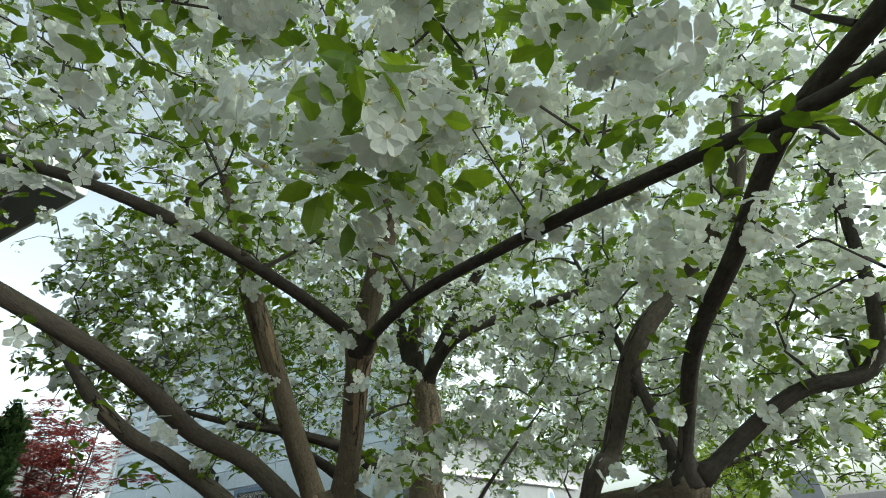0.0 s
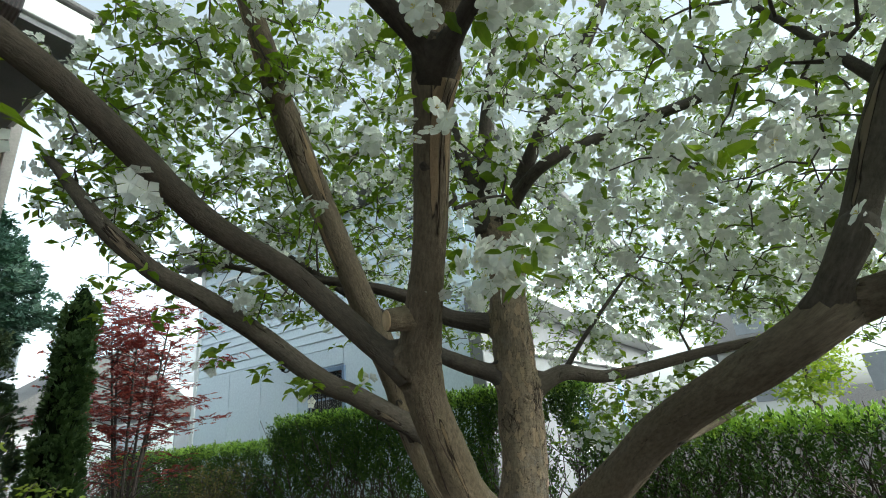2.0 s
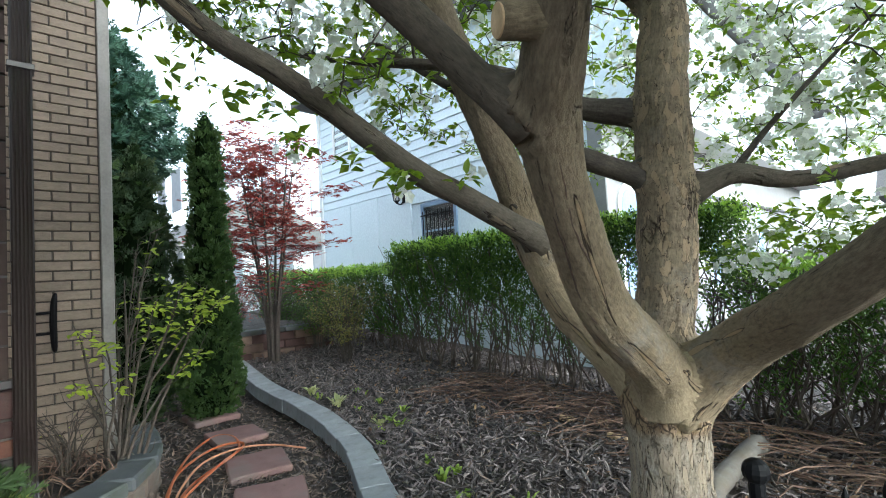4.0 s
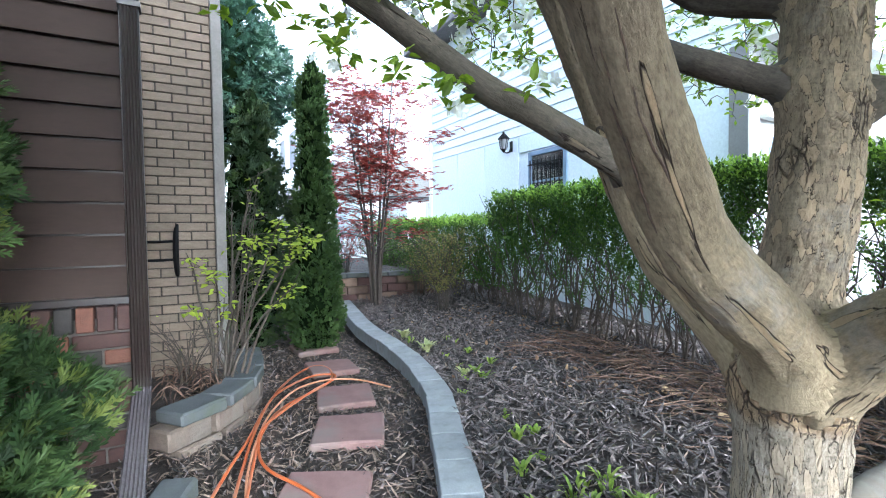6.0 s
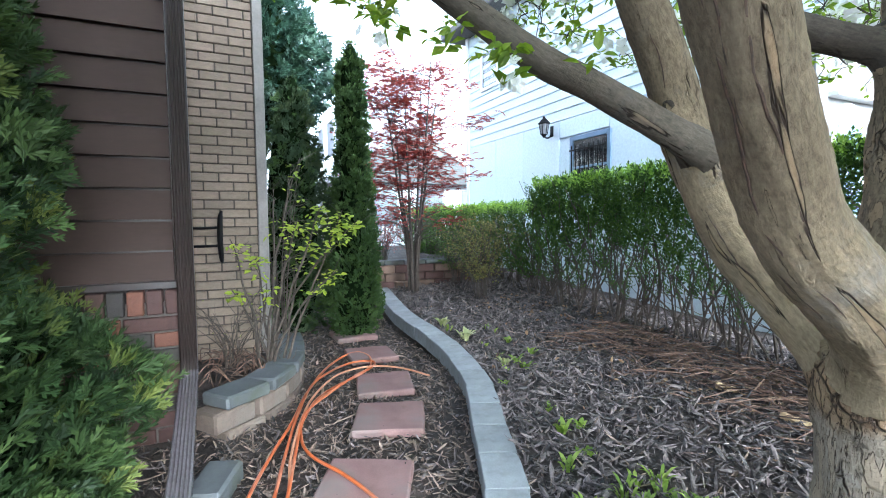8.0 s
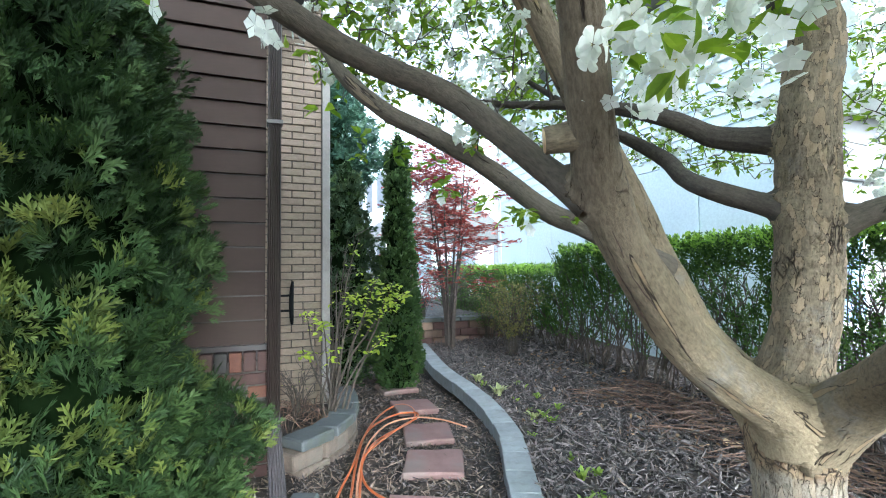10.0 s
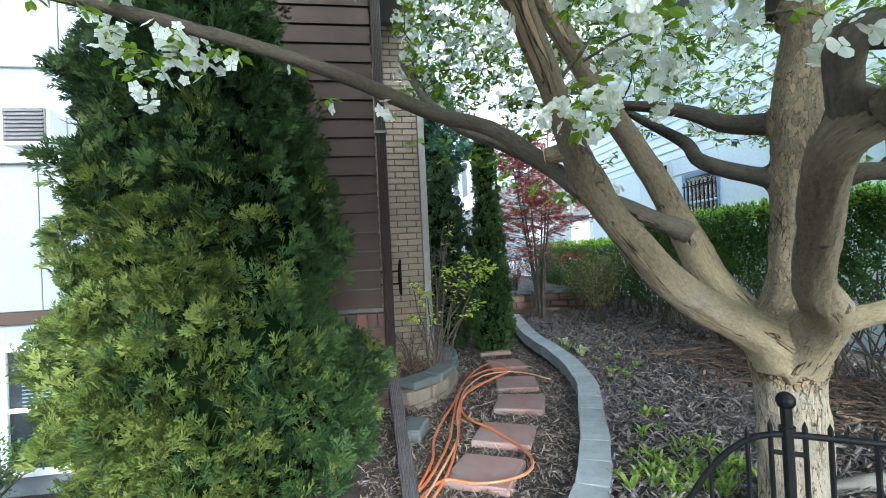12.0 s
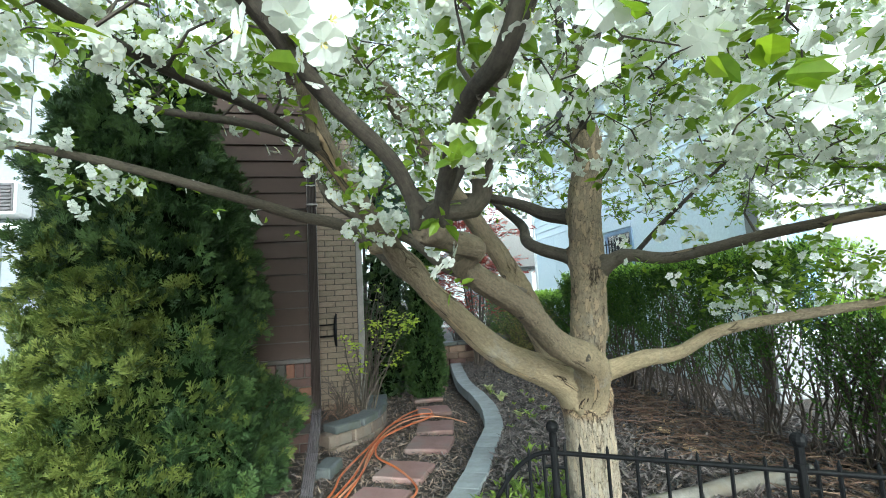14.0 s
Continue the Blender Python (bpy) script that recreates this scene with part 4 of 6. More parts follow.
BOUGHS["front_right"] = [(0.492, -1.258, 1.967, 0.0183), (0.782, -1.425, 1.996, 0.0152), (1.165, -1.618, 1.955, 0.0128), (1.462, -1.715, 1.934, 0.0123), (1.702, -1.793, 1.931, 0.0123), (1.925, -1.943, 2.017, 0.0104), (2.23, -2.1, 2.183, 0.007)]
BOUGHS["over_path"] = [(0.113, -0.889, 1.481, 0.0314), (-0.01, -1.146, 1.722, 0.0294), (0.01, -1.401, 1.792, 0.0268), (0.148, -1.775, 1.894, 0.0226), (0.159, -2.302, 2.04, 0.0193), (0.248, -2.98, 2.14, 0.0136), (0.261, -3.547, 2.181, 0.0069)]
BOUGHS["left"] = [(-0.117, 0.13, 0.601, 0.0505), (-0.171, 0.114, 0.774, 0.0879), (-0.292, 0.074, 0.933, 0.0868), (-0.419, 0.021, 1.106, 0.0812), (-0.512, -0.065, 1.391, 0.0709), (-0.503, -0.194, 1.614, 0.062), (-0.476, -0.5, 2.055, 0.0538), (-0.464, -0.823, 2.582, 0.0545), (-0.36, -1.043, 2.799, 0.0421), (-0.421, -1.219, 3.311, 0.0222), (-0.536, -1.296, 3.819, 0.0126)]
BOUGHS["left_low"] = [(-0.429, -0.073, 1.323, 0.0456), (-0.523, -0.379, 1.487, 0.0412), (-0.563, -0.543, 1.557, 0.0399), (-0.704, -0.682, 1.719, 0.0389), (-0.744, -0.917, 1.855, 0.0369), (-0.784, -1.105, 1.945, 0.0339), (-0.82, -1.26, 2.07, 0.0299), (-0.93, -1.33, 2.23, 0.0229), (-1.09, -1.39, 2.42, 0.0143)]
BOUGHS["back"] = [(-0.124, 0.152, 0.721, 0.0653), (-0.137, 0.143, 0.894, 0.105), (-0.098, 0.181, 1.161, 0.0982), (-0.081, 0.19, 1.505, 0.0947), (-0.07, 0.2, 1.843, 0.0902), (-0.063, 0.253, 2.169, 0.0805), (-0.138, 0.271, 2.338, 0.0797)]
BOUGHS["back_up"] = [(-0.14, 0.26, 2.27, 0.046), (-0.26, 0.25, 2.9, 0.034), (-0.34, 0.28, 3.6, 0.016), (-0.4, 0.3, 4.1, 0.008)]
BOUGHS["back_mid"] = [(-0.142, 0.245, 2.273, 0.0646), (-0.085, 0.267, 2.863, 0.0467), (0.009, 0.399, 3.591, 0.0217), (0.134, 0.459, 4.188, 0.0099)]
BOUGHS["back_right"] = [(-0.091, 0.259, 2.272, 0.0414), (0.261, 0.154, 2.678, 0.0353), (0.655, 0.184, 3.216, 0.0282), (0.917, 0.22, 3.818, 0.013)]
BOUGHS["back_far"] = [(-0.081, 0.259, 2.272, 0.0321), (0.208, 0.138, 2.475, 0.0309), (0.54, 0.286, 2.613, 0.029), (1.024, 0.422, 2.697, 0.0235), (1.7, 0.543, 2.848, 0.0129)]
BOUGHS["stub"] = [(-0.085, 0.199, 1.77, 0.0501), (-0.2, 0.137, 1.80, 0.0487), (-0.325, 0.062, 1.84, 0.042), (-0.42, -0.065, 1.925, 0.0334), (-0.62, -0.26, 2.02, 0.0247), (-1.006, -0.466, 2.13, 0.017), (-1.452, -0.614, 2.3, 0.0095)]
BOUGHS["back_low"] = [(-0.084, 0.187, 1.455, 0.0434), (-0.125, 0.135, 1.53, 0.0415), (-0.2, 0.075, 1.575, 0.0383), (-0.275, -0.015, 1.62, 0.0368), (-0.365, -0.055, 1.68, 0.0345), (-0.51, -0.02, 1.8, 0.0307), (-0.803, -0.1, 2.02, 0.0218), (-1.226, -0.209, 2.366, 0.013)]
BOUGHS["hedge_side"] = [(-0.067, 0.233, 1.437, 0.0492), (0.096, 0.308, 1.525, 0.0372), (0.279, 0.471, 1.493, 0.0292), (0.689, 0.681, 1.556, 0.0241), (1.238, 0.985, 1.623, 0.019), (1.914, 1.323, 1.761, 0.0106)]
BOUGHS["hedge_twig"] = [(0.06, 0.38, 1.51, 0.015), (0.18, 0.55, 1.72, 0.011), (0.34, 0.8, 1.98, 0.008), (0.5, 1.0, 2.2, 0.004)]
BOUGHS["low_right"] = [(-0.029, 0.176, 0.894, 0.053), (0.118, 0.371, 0.977, 0.0425), (0.192, 0.51, 1.001, 0.035), (0.311, 0.729, 1.118, 0.0281), (0.53, 1.254, 1.201, 0.0227), (0.774, 1.884, 1.293, 0.0118)]
BOUGHS["right"] = [(-0.091, 0.119, 0.6, 0.0546), (-0.048, 0.109, 0.762, 0.0977), (0.071, 0.08, 0.901, 0.092), (0.208, -0.012, 1.006, 0.0778), (0.384, -0.254, 1.121, 0.0588), (0.622, -0.487, 1.289, 0.0495), (0.939, -0.796, 1.433, 0.0408), (1.047, -0.795, 1.483, 0.0363), (1.178, -0.9, 1.493, 0.033), (1.309, -0.983, 1.508, 0.0297)]
BOUGHS["right_a"] = [(1.272, -0.977, 1.509, 0.0184), (1.336, -1.061, 1.661, 0.0186), (1.401, -1.207, 1.787, 0.0188), (1.529, -1.344, 1.918, 0.0188), (1.651, -1.528, 2.046, 0.0192), (1.8, -1.747, 2.086, 0.0184), (1.872, -1.977, 2.134, 0.0157)]
BOUGHS["right_b"] = [(1.28, -0.97, 1.52, 0.0207), (1.25, -0.85, 1.72, 0.0163), (1.2, -0.7, 2.0, 0.0118), (1.1, -0.45, 2.5, 0.0067)]
BOUGHS["right_c"] = [(1.304, -0.954, 1.518, 0.0204), (1.578, -0.951, 1.681, 0.0188), (1.763, -0.925, 1.713, 0.0179), (1.847, -0.902, 1.865, 0.0169), (1.909, -0.89, 2.141, 0.0143), (2.015, -0.916, 2.601, 0.0091)]
BOUGHS["right_up"] = [(0.985, -0.823, 1.475, 0.0232), (1.062, -0.897, 1.585, 0.0301), (1.093, -0.778, 1.63, 0.0305), (1.255, -0.803, 1.926, 0.0326), (1.426, -0.705, 2.118, 0.0317), (1.716, -0.762, 2.387, 0.0288), (1.948, -0.715, 2.977, 0.0157)]
FIELD = {nm: smooth_line(line, 0.015) for nm, line in BOUGHS.items()}


def blend(name, verts, line):
    """Swell a bough's skin where it meets the others, so that forks run into one another."""
    v = np.array(verts)
    dist = {}
    for nm, rows in FIELD.items():
        if np.min(np.linalg.norm(rows[:, None, :3] - line[None, ::4, :3], axis=2)) < 0.3:
            dist[nm] = rows
    if len(dist) < 2:
        return verts

    def field(p):
        return np.array([np.min(np.linalg.norm(p[:, None] - rows[None, :, :3], axis=2) - rows[None, :, 3], axis=1) for rows in dist.values()])
    names = list(dist)
    own = names.index(name)
    d0 = field(v)
    other = np.min(np.delete(d0, own, axis=0), axis=0)
    sel = (other < 0.10) & (other > -0.004)
    if not sel.any():
        return verts
    axis = dist[name]
    p = v[sel]
    near = axis[np.argmin(np.linalg.norm(p[:, None] - axis[None, :, :3], axis=2), axis=1), :3]
    n = p - near
    n /= np.linalg.norm(n, axis=1)[:, None] + 1e-9
    kk = 0.018
    rank = 0.0035 * list(FIELD).index(name) / len(FIELD)
    start = p.copy()
    for _ in range(5):
        d = field(p)
        p = p + n * np.clip(kk * np.log(np.sum(np.exp(-np.clip(d, -0.2, 0.5) / kk), axis=0)) - rank, 0, 0.03)[:, None]
    move = p - start
    ln = np.linalg.norm(move, axis=1)[:, None]
    v[sel] = start + move * np.minimum(1, 0.05 / (ln + 1e-9))
    return v


NODES = []
for k, (nm, line) in enumerate(BOUGHS.items()):
    big = line[0][3] > 0.0495
    fine = smooth_line(line, 0.013 if big else 0.03)
    name = "trunk" if nm == "trunk" else "limb"
    sides = 56 if big else 14
    st = []
    rough = nm in ("trunk", "back")
    geo = tube(fine, sides, 0.13 if rough else 0.09, k * 5.1, straight=st, start={"over_path": 1.35, "left_low": 0.5, "low_right": 0.3, "right": 0.4, "right_up": 0.6, "hedge_side": 0.5}.get(nm, 0.0))
    geo = (blend(nm, geo[0], fine), geo[1])
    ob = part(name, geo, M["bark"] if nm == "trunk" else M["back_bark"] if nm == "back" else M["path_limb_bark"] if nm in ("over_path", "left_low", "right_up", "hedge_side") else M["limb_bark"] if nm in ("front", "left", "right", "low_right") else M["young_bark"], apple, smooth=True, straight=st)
    ob.matrix_parent_inverse = AP
    for row in fine[::3]:
        if nm != "trunk" and row[3] < 0.05 and row[2] > 1.5:
            NODES.append(row)
# pruning cut on the front limb, and small knobs
st = []
cut = tube([(0.235, -0.955, 1.605, 0.045), (0.212, -0.995, 1.598, 0.033), (0.195, -1.022, 1.594, 0.028), (0.182, -1.045, 1.591, 0.027)], 16, 0.08, straight=st, start=1.0)
part("cut_stub", cut, M["limb_bark"], apple, "stub of a sawn-off limb", True, straight=st).matrix_parent_inverse = AP
part("cut_face", tube([(0.182, -1.045, 1.591, 0.0245), (0.1805, -1.0476, 1.5908, 0.024)], 16), M["cutwood"], apple, "pale sawn wood face").matrix_parent_inverse = AP
# old twig scars on the limbs
kr = np.random.default_rng(5)
for nm in ("front", "front", "front", "left", "left", "over_path", "over_path", "right", "right", "right_up", "back", "back", "back", "front_left", "front_right", "stub", "left_low"):
    rows = FIELD[nm]
    i = int(kr.integers(int(len(rows) * 0.2), int(len(rows) * 0.65)))
    t = rows[i + 1, :3] - rows[i - 1, :3]
    d = np.cross(t, kr.normal(size=3)) + np.array((0.0, -0.004, 0.0))
    d -= t * (d @ t) / (t @ t)
    d /= np.linalg.norm(d)
    r0 = max(0.008, 0.26 * rows[i, 3])
    p = rows[i, :3] + d * rows[i, 3] * 0.9
    st = []
    geo = tube([(*(p - d * r0 * 0.5), r0 * 1.5), (*(p + d * r0 * 0.25), r0 * 1.1), (*(p + d * r0 * 0.6), r0 * 0.75), (*(p + d * r0 * 0.35), r0 * 0.4)], 10, 0.2, i * 0.7, straight=st)
    part("knot", geo, M["back_bark"] if nm == "back" else M["young_bark"], apple, smooth=True, straight=st).matrix_parent_inverse = AP
# twigs reach from the limbs to points spread through the crown
rng = np.random.default_rng(11)


def crown_floor(x, y):
    """Lowest blossom over a place: the crown hangs lower away from the path."""
    dx, dy = x - 0.75, y + 1.5
    d = math.hypot(dx, dy)
    a = math.degrees(math.atan2(dy, dx))
    wpath = max(0.0, 1 - abs((a - 165 + 180) % 360 - 180) / 55)
    low = 1.74 + 0.10 * max(0, 1.2 - d)
    if y < -0.9 and x < 1.7:
        low = max(low, min(3.4, 1.32 + 0.44 * math.hypot(x - 2.4, y + 1.18)))
    if x > 1.0 and y > 0.1:
        low -= 0.28 * min(1.0, (x - 1.0) / 0.6) * min(1.0, (y - 0.1) / 0.5)
    return max(low, 1.25 + 0.36 * d) * wpath + low * (1 - wpath)


targets = []
while len(targets) < 6300:
    x, y, z = rng.uniform(-3.0, 3.6), rng.uniform(-3.9, 3.0), rng.uniform(1.6, 4.9)
    r = math.hypot((x - 0.3) / 3.1, (y + 0.4) / 3.3)
    if r > 1:
        continue
    top = 2.4 + 2.5 * math.sqrt(1 - r * r)
    lo = crown_floor(x, y)
    rt = math.hypot(x + 0.1, y - 0.1)
    if rt < 0.9:
        lo = max(lo, 2.5 - 0.3 * rt)
    if z > top or z < lo:
        continue
    if x < -2.2 and z < 2.7:
        continue
    # pruned clear of the eave
    e0, e1, q = np.array((0.2, -1.75, 2.1)), np.array((-2.2, -1.15, 3.9)), np.array((x, y, z))
    u = np.clip((q - e0) @ (e1 - e0) / ((e1 - e0) @ (e1 - e0)), 0, 1)
    if np.linalg.norm(q - e0 - (e1 - e0) * u) < 0.10 + 0.30 * u:
        continue
    if rng.random() < 0.55 and z > 3.7:
        continue
    if rng.random() < 0.4 and lo + 1.0 < z < top - 0.7:
        continue
    targets.append((x, y, z))
while len(targets) < 6850:
    # the skirt over the hedge side hangs low and full
    x, y = rng.uniform(0.7, 3.3), rng.uniform(-0.5, 2.4)
    if math.hypot((x - 0.3) / 3.1, (y + 0.4) / 3.3) < 1:
        targets.append((x, y, crown_floor(x, y) + rng.uniform(0, 0.45)))
# leafy side towards the path
for _ in range(420):
    targets.append((rng.uniform(-1.7, -0.2), rng.uniform(-1.3, 0.4), rng.uniform(2.25, 3.3)))
# leafy outer end of the low left limb
for _ in range(190):
    targets.append((rng.uniform(-1.45, -0.6), rng.uniform(-1.4, -0.95), rng.uniform(2.15, 3.0)))
targets = np.array(targets)
pos = np.array([n[:3] for n in NODES])
prad = np.array([n[3] for n in NODES])
order = np.argsort([np.min(np.linalg.norm(pos - t, axis=1)) for t in targets])
tw_v, tw_f, spurs = [], [], []
for i in order:
    t = targets[i]
    d = np.linalg.norm(pos - t, axis=1) + 0.15 * np.maximum(0, pos[:, 2] - t[2])
    j = int(np.argmin(d))
    a = pos[j]
    ln = np.linalg.norm(t - a)
    if ln < 0.09 or ln > 1.9:
        continue
    n = max(3, int(ln / 0.07))
    r0 = min(prad[j] * 0.7, 0.004 + 0.006 * ln)
    bend = rng.normal(size=3) * 0.13 * ln + np.array((0, 0, 0.12 * ln))
    seq = []
    for s in np.linspace(0, 1, n + 1):
        p = a + (t - a) * s + bend * math.sin(math.pi * s) + rng.normal(size=3) * 0.010
        seq.append((*p, r0 * (1 - s) + 0.0018))
    tube(seq, 5, verts=tw_v, faces=tw_f, cap=False)
    seq = np.array(seq)
    pos = np.vstack([pos, seq[1:, :3]])
    prad = np.r_[prad, seq[1:, 3]]
    for s in range(1, len(seq)):
        if rng.random() < 0.85:
            spurs.append((*seq[s, :3], *(t - a) / ln))
for nm, line in BOUGHS.items():
    fine = smooth_line(line, 0.06)
    for row in fine:
        if row[3] < 0.026 and nm not in ("trunk", "back") and rng.random() < 0.55:
            q = row[:3] + rng.normal(size=3) * 0.05
            spurs.append((*q, *rng.normal(size=3) * 0.5))
spurs = np.array(spurs)
part("twig_mass", (tw_v, tw_f), M["twig"], apple, "thin dark twigs", kind="stuff").matrix_parent_inverse = AP

# petals, stamens and leaves
def flower():
    v, f = [], []
    for i in range(5):
        a = i * 2 * math.pi / 5 + 0.05 * (i % 2)
        ca, sa = math.cos(a), math.sin(a)
        b0 = len(v)
        tilt = 0.05 * (i * 2 % 5) - 0.1
        for r, w, h in ((0.06, 0.0, 0.0), (0.26, 0.20, 0.07), (0.50, 0.37, 0.14), (0.74, 0.42, 0.15), (0.92, 0.27, 0.12), (0.97, 0.0, 0.16),
                        (0.93, -0.27, 0.10), (0.74, -0.42, 0.15), (0.50, -0.37, 0.14), (0.26, -0.20, 0.07), (0.60, 0.0, 0.03)):
            h += tilt * r
            v.append((r * ca - w * sa, r * sa + w * ca, h))
        c = b0 + 10
        f += [(b0, b0 + 9, c, b0 + 1), (b0 + 1, c, b0 + 2), (b0 + 9, b0 + 8, c), (b0 + 2, c, b0 + 3), (b0 + 8, b0 + 7, c), (b0 + 3, c, b0 + 5, b0 + 4), (c, b0 + 7, b0 + 6, b0 + 5)]
    return v, f


def plain_flower():
    v, f = [], []
    for i in range(5):
        a = i * 2 * math.pi / 5
        ca, sa = math.cos(a), math.sin(a)
        b0 = len(v)
        for r, w, h in ((0.0, 0.0, 0.0), (0.62, 0.40, 0.12), (1.0, 0.0, 0.14), (0.62, -0.40, 0.12)):
            v.append((r * ca - w * sa, r * sa + w * ca, h))
        f.append((b0, b0 + 3, b0 + 2, b0 + 1))
    return v, f


def stamens():
    v, f = [], []
    for i in range(4):
        a = i * math.pi / 2
        b0 = len(v)
        v += [(0, 0, 0.0), (0.18 * math.cos(a - 0.4), 0.18 * math.sin(a - 0.4), 0.22), (0.18 * math.cos(a + 0.4), 0.18 * math.sin(a + 0.4), 0.22)]
        f.append((b0, b0 + 1, b0 + 2))
    return v, f


def leaf(curl=0.15):
    """A pointed oval leaf folded along its midrib, stalk at the origin, along x."""
    v = [(0, 0, 0), (0.18, 0, 0.0), (0.40, 0.20, 0.06), (0.40, -0.20, 0.06), (0.40, 0, 0.01), (0.72, 0.19, 0.05 - curl * 0.4), (0.72, -0.19, 0.05 - curl * 0.4), (0.72, 0, -curl * 0.5), (1.0, 0.0, -curl)]
    f = [(1, 4, 2), (1, 3, 4), (2, 4, 7, 5), (4, 3, 6, 7), (5, 7, 8), (7, 6, 8)]
    return v, f


def small_leaf():
    return [(0, 0, 0), (0.55, 0.24, 0.07), (1.0, 0, -0.08), (0.55, -0.24, 0.07), (0.55, 0, 0.0)], [(0, 4, 2, 1), (0, 3, 2, 4)]


FLOWER, PLAIN, STAMEN, LEAF, SMALL = flower(), plain_flower(), stamens(), leaf(), small_leaf()


def blossoms(spurs, rng, per=5.1, size=0.0242, leaves=3.4, spread=0.055, flower_share=None):
    fp, fn, fs, lp, ln_, ls, la = [], [], [], [], [], [], []
    for sx in spurs:
        c, d = sx[:3], sx[3:6]
        out = rng.normal(size=3) * 0.7 + np.array((0, 0, -0.1)) + d * 0.2
        out /= np.linalg.norm(out) + 1e-9
        c2 = c + out * 0.03
        share = 1.0 if flower_share is None else flower_share(c)
        if rng.random() < 0.86 * share:
            for _ in range(rng.poisson(per)):
                o = rng.normal(size=3)
                o /= np.linalg.norm(o) + 1e-9
                o = o * 0.75 + out * 0.55
                fp.append(c2 + o * spread * rng.uniform(0.6, 1.15))
                fn.append(o + rng.normal(size=3) * 0.25)
                fs.append(size * rng.uniform(0.75, 1.1))
        for _ in range(rng.poisson(leaves)):
            o = rng.normal(size=3)
            o /= np.linalg.norm(o) + 1e-9
            o = o * 0.8 + out * 0.3 + np.array((0, 0, -0.28))
            lp.append(c + o * 0.008)
            la.append(o)
            ln_.append(np.array((0, 0, 1.0)) + rng.normal(size=3) * 0.5)
            ls.append(rng.uniform(0.036, 0.066))
    return (fp, fn, fs), (lp, ln_, ls, la)


def share_at(c):
    """Mostly leaves low over the path, mostly blossom on the sunny outside."""
    s = 0.93
    if c[0] > 0.05 and c[1] > 0.25 and c[2] < 1.8:
        s = 0.3 if c[1] < 0.72 else 0.08
    if c[0] < -0.1 and c[2] < 3.2:
        s = 0.10 if c[2] < 2.0 else 0.3 if c[2] < 2.5 else 0.55
    return s


keep = []
for s in spurs:
    # a walking corridor stays open under the crown
    q = s[:3]
    a, b2 = np.array((0.4, -1.35, 1.25)), np.array((1.75, -2.05, 1.38))
    t = np.clip((q - a) @ (b2 - a) / ((b2 - a) @ (b2 - a)), 0, 1)
    e, g = np.array((1.5, -1.7, 1.3)), np.array((2.5, -1.1, 1.36))
    u = np.clip((q - e) @ (g - e) / ((g - e) @ (g - e)), 0, 1)
    if np.linalg.norm(q - a - (b2 - a) * t) > 0.42 and np.linalg.norm(q - e - (g - e) * u) > 0.56:
        keep.append(s)
spurs = np.array(keep)
# single sprays hanging lower than the rest
HEDGE_SIDE = [((0.6, 1.5, 1.42), 8), ((0.75, 1.7, 1.5), 8), ((0.9, 1.6, 1.5), 8), ((0.5, 1.2, 1.42), 6), ((1.1, 1.8, 1.52), 8), ((0.4, 1.0, 1.3), 4), ((0.25, 0.46, 1.62), 4), ((0.42, 0.55, 1.74), 5), ((0.35, 0.6, 1.58), 5), ((0.33, 0.5, 1.4), 4), ((0.6, 0.68, 1.47), 5), ((0.8, 0.78, 1.5), 5), ((1.1, 0.95, 1.6), 6), ((1.3, 1.05, 1.62), 6), ((0.55, 0.8, 1.9), 4), ((0.55, 1.35, 1.22), 4), ((0.68, 1.6, 1.3), 5), ((0.8, 1.9, 1.38), 6), ((0.95, 2.0, 1.45), 5), ((0.45, 1.2, 1.26), 3), ((0.15, 0.62, 1.1), 2), ((0.2, 0.74, 1.14), 2), ((0.32, 0.9, 1.2), 2), ((0.37, 0.27, 1.42), 3)]
PATH_SIDE = [((0.12, -2.2, 1.98), 5), ((0.1, -2.32, 1.93), 6), ((0.14, -2.12, 1.93), 4), ((0.12, -2.4, 2.02), 4), ((0.54, -1.08, 1.64), 5), ((0.5, -1.02, 1.68), 4), ((0.38, -0.94, 1.68), 4), ((0.46, -0.83, 1.75), 5), ((0.57, -0.82, 1.78), 5)]
OVER_START = [((1.08, -2.15, 1.88), 1), ((1.13, -2.13, 1.89), 1), ((1.17, -2.1, 1.89), 1), ((1.08, -2.11, 1.85), 2), ((1.13, -2.08, 1.86), 1), ((1.18, -2.07, 1.87), 1), ((1.09, -2.07, 1.82), 2), ((1.13, -2.04, 1.81), 1), ((1.16, -2.02, 1.81), 1), ((1.05, -2.09, 1.81), 1), ((1.13, -2.12, 1.87), 3), ((1.14, -2.05, 1.85), 3), ((1.05, -2.12, 1.91), 3), ((1.14, -1.97, 1.88), 4), ((1.34, -2.03, 1.96), 3), ((1.41, -2.0, 1.93), 3), ((1.27, -2.03, 2.01), 3), ((0.82, -2.14, 2.07), 4), ((0.83, -2.25, 2.04), 4)]
LOW_LEFT = [((-0.65, -0.82, 1.9), 5), ((-0.52, -0.62, 1.52), 5), ((-0.47, -0.72, 1.5), 5), ((-0.6, -0.8, 1.6), 5), ((-0.7, -0.9, 1.66), 6), ((-0.85, -0.95, 1.75), 6), ((-1.05, -1.15, 1.88), 6), ((-0.62, -0.35, 1.75), 4), ((-0.75, -0.5, 1.85), 5), ((-0.42, -0.5, 1.5), 2), ((-0.85, -1.05, 1.85), 3), ((-0.15, -1.43, 1.72), 1)]
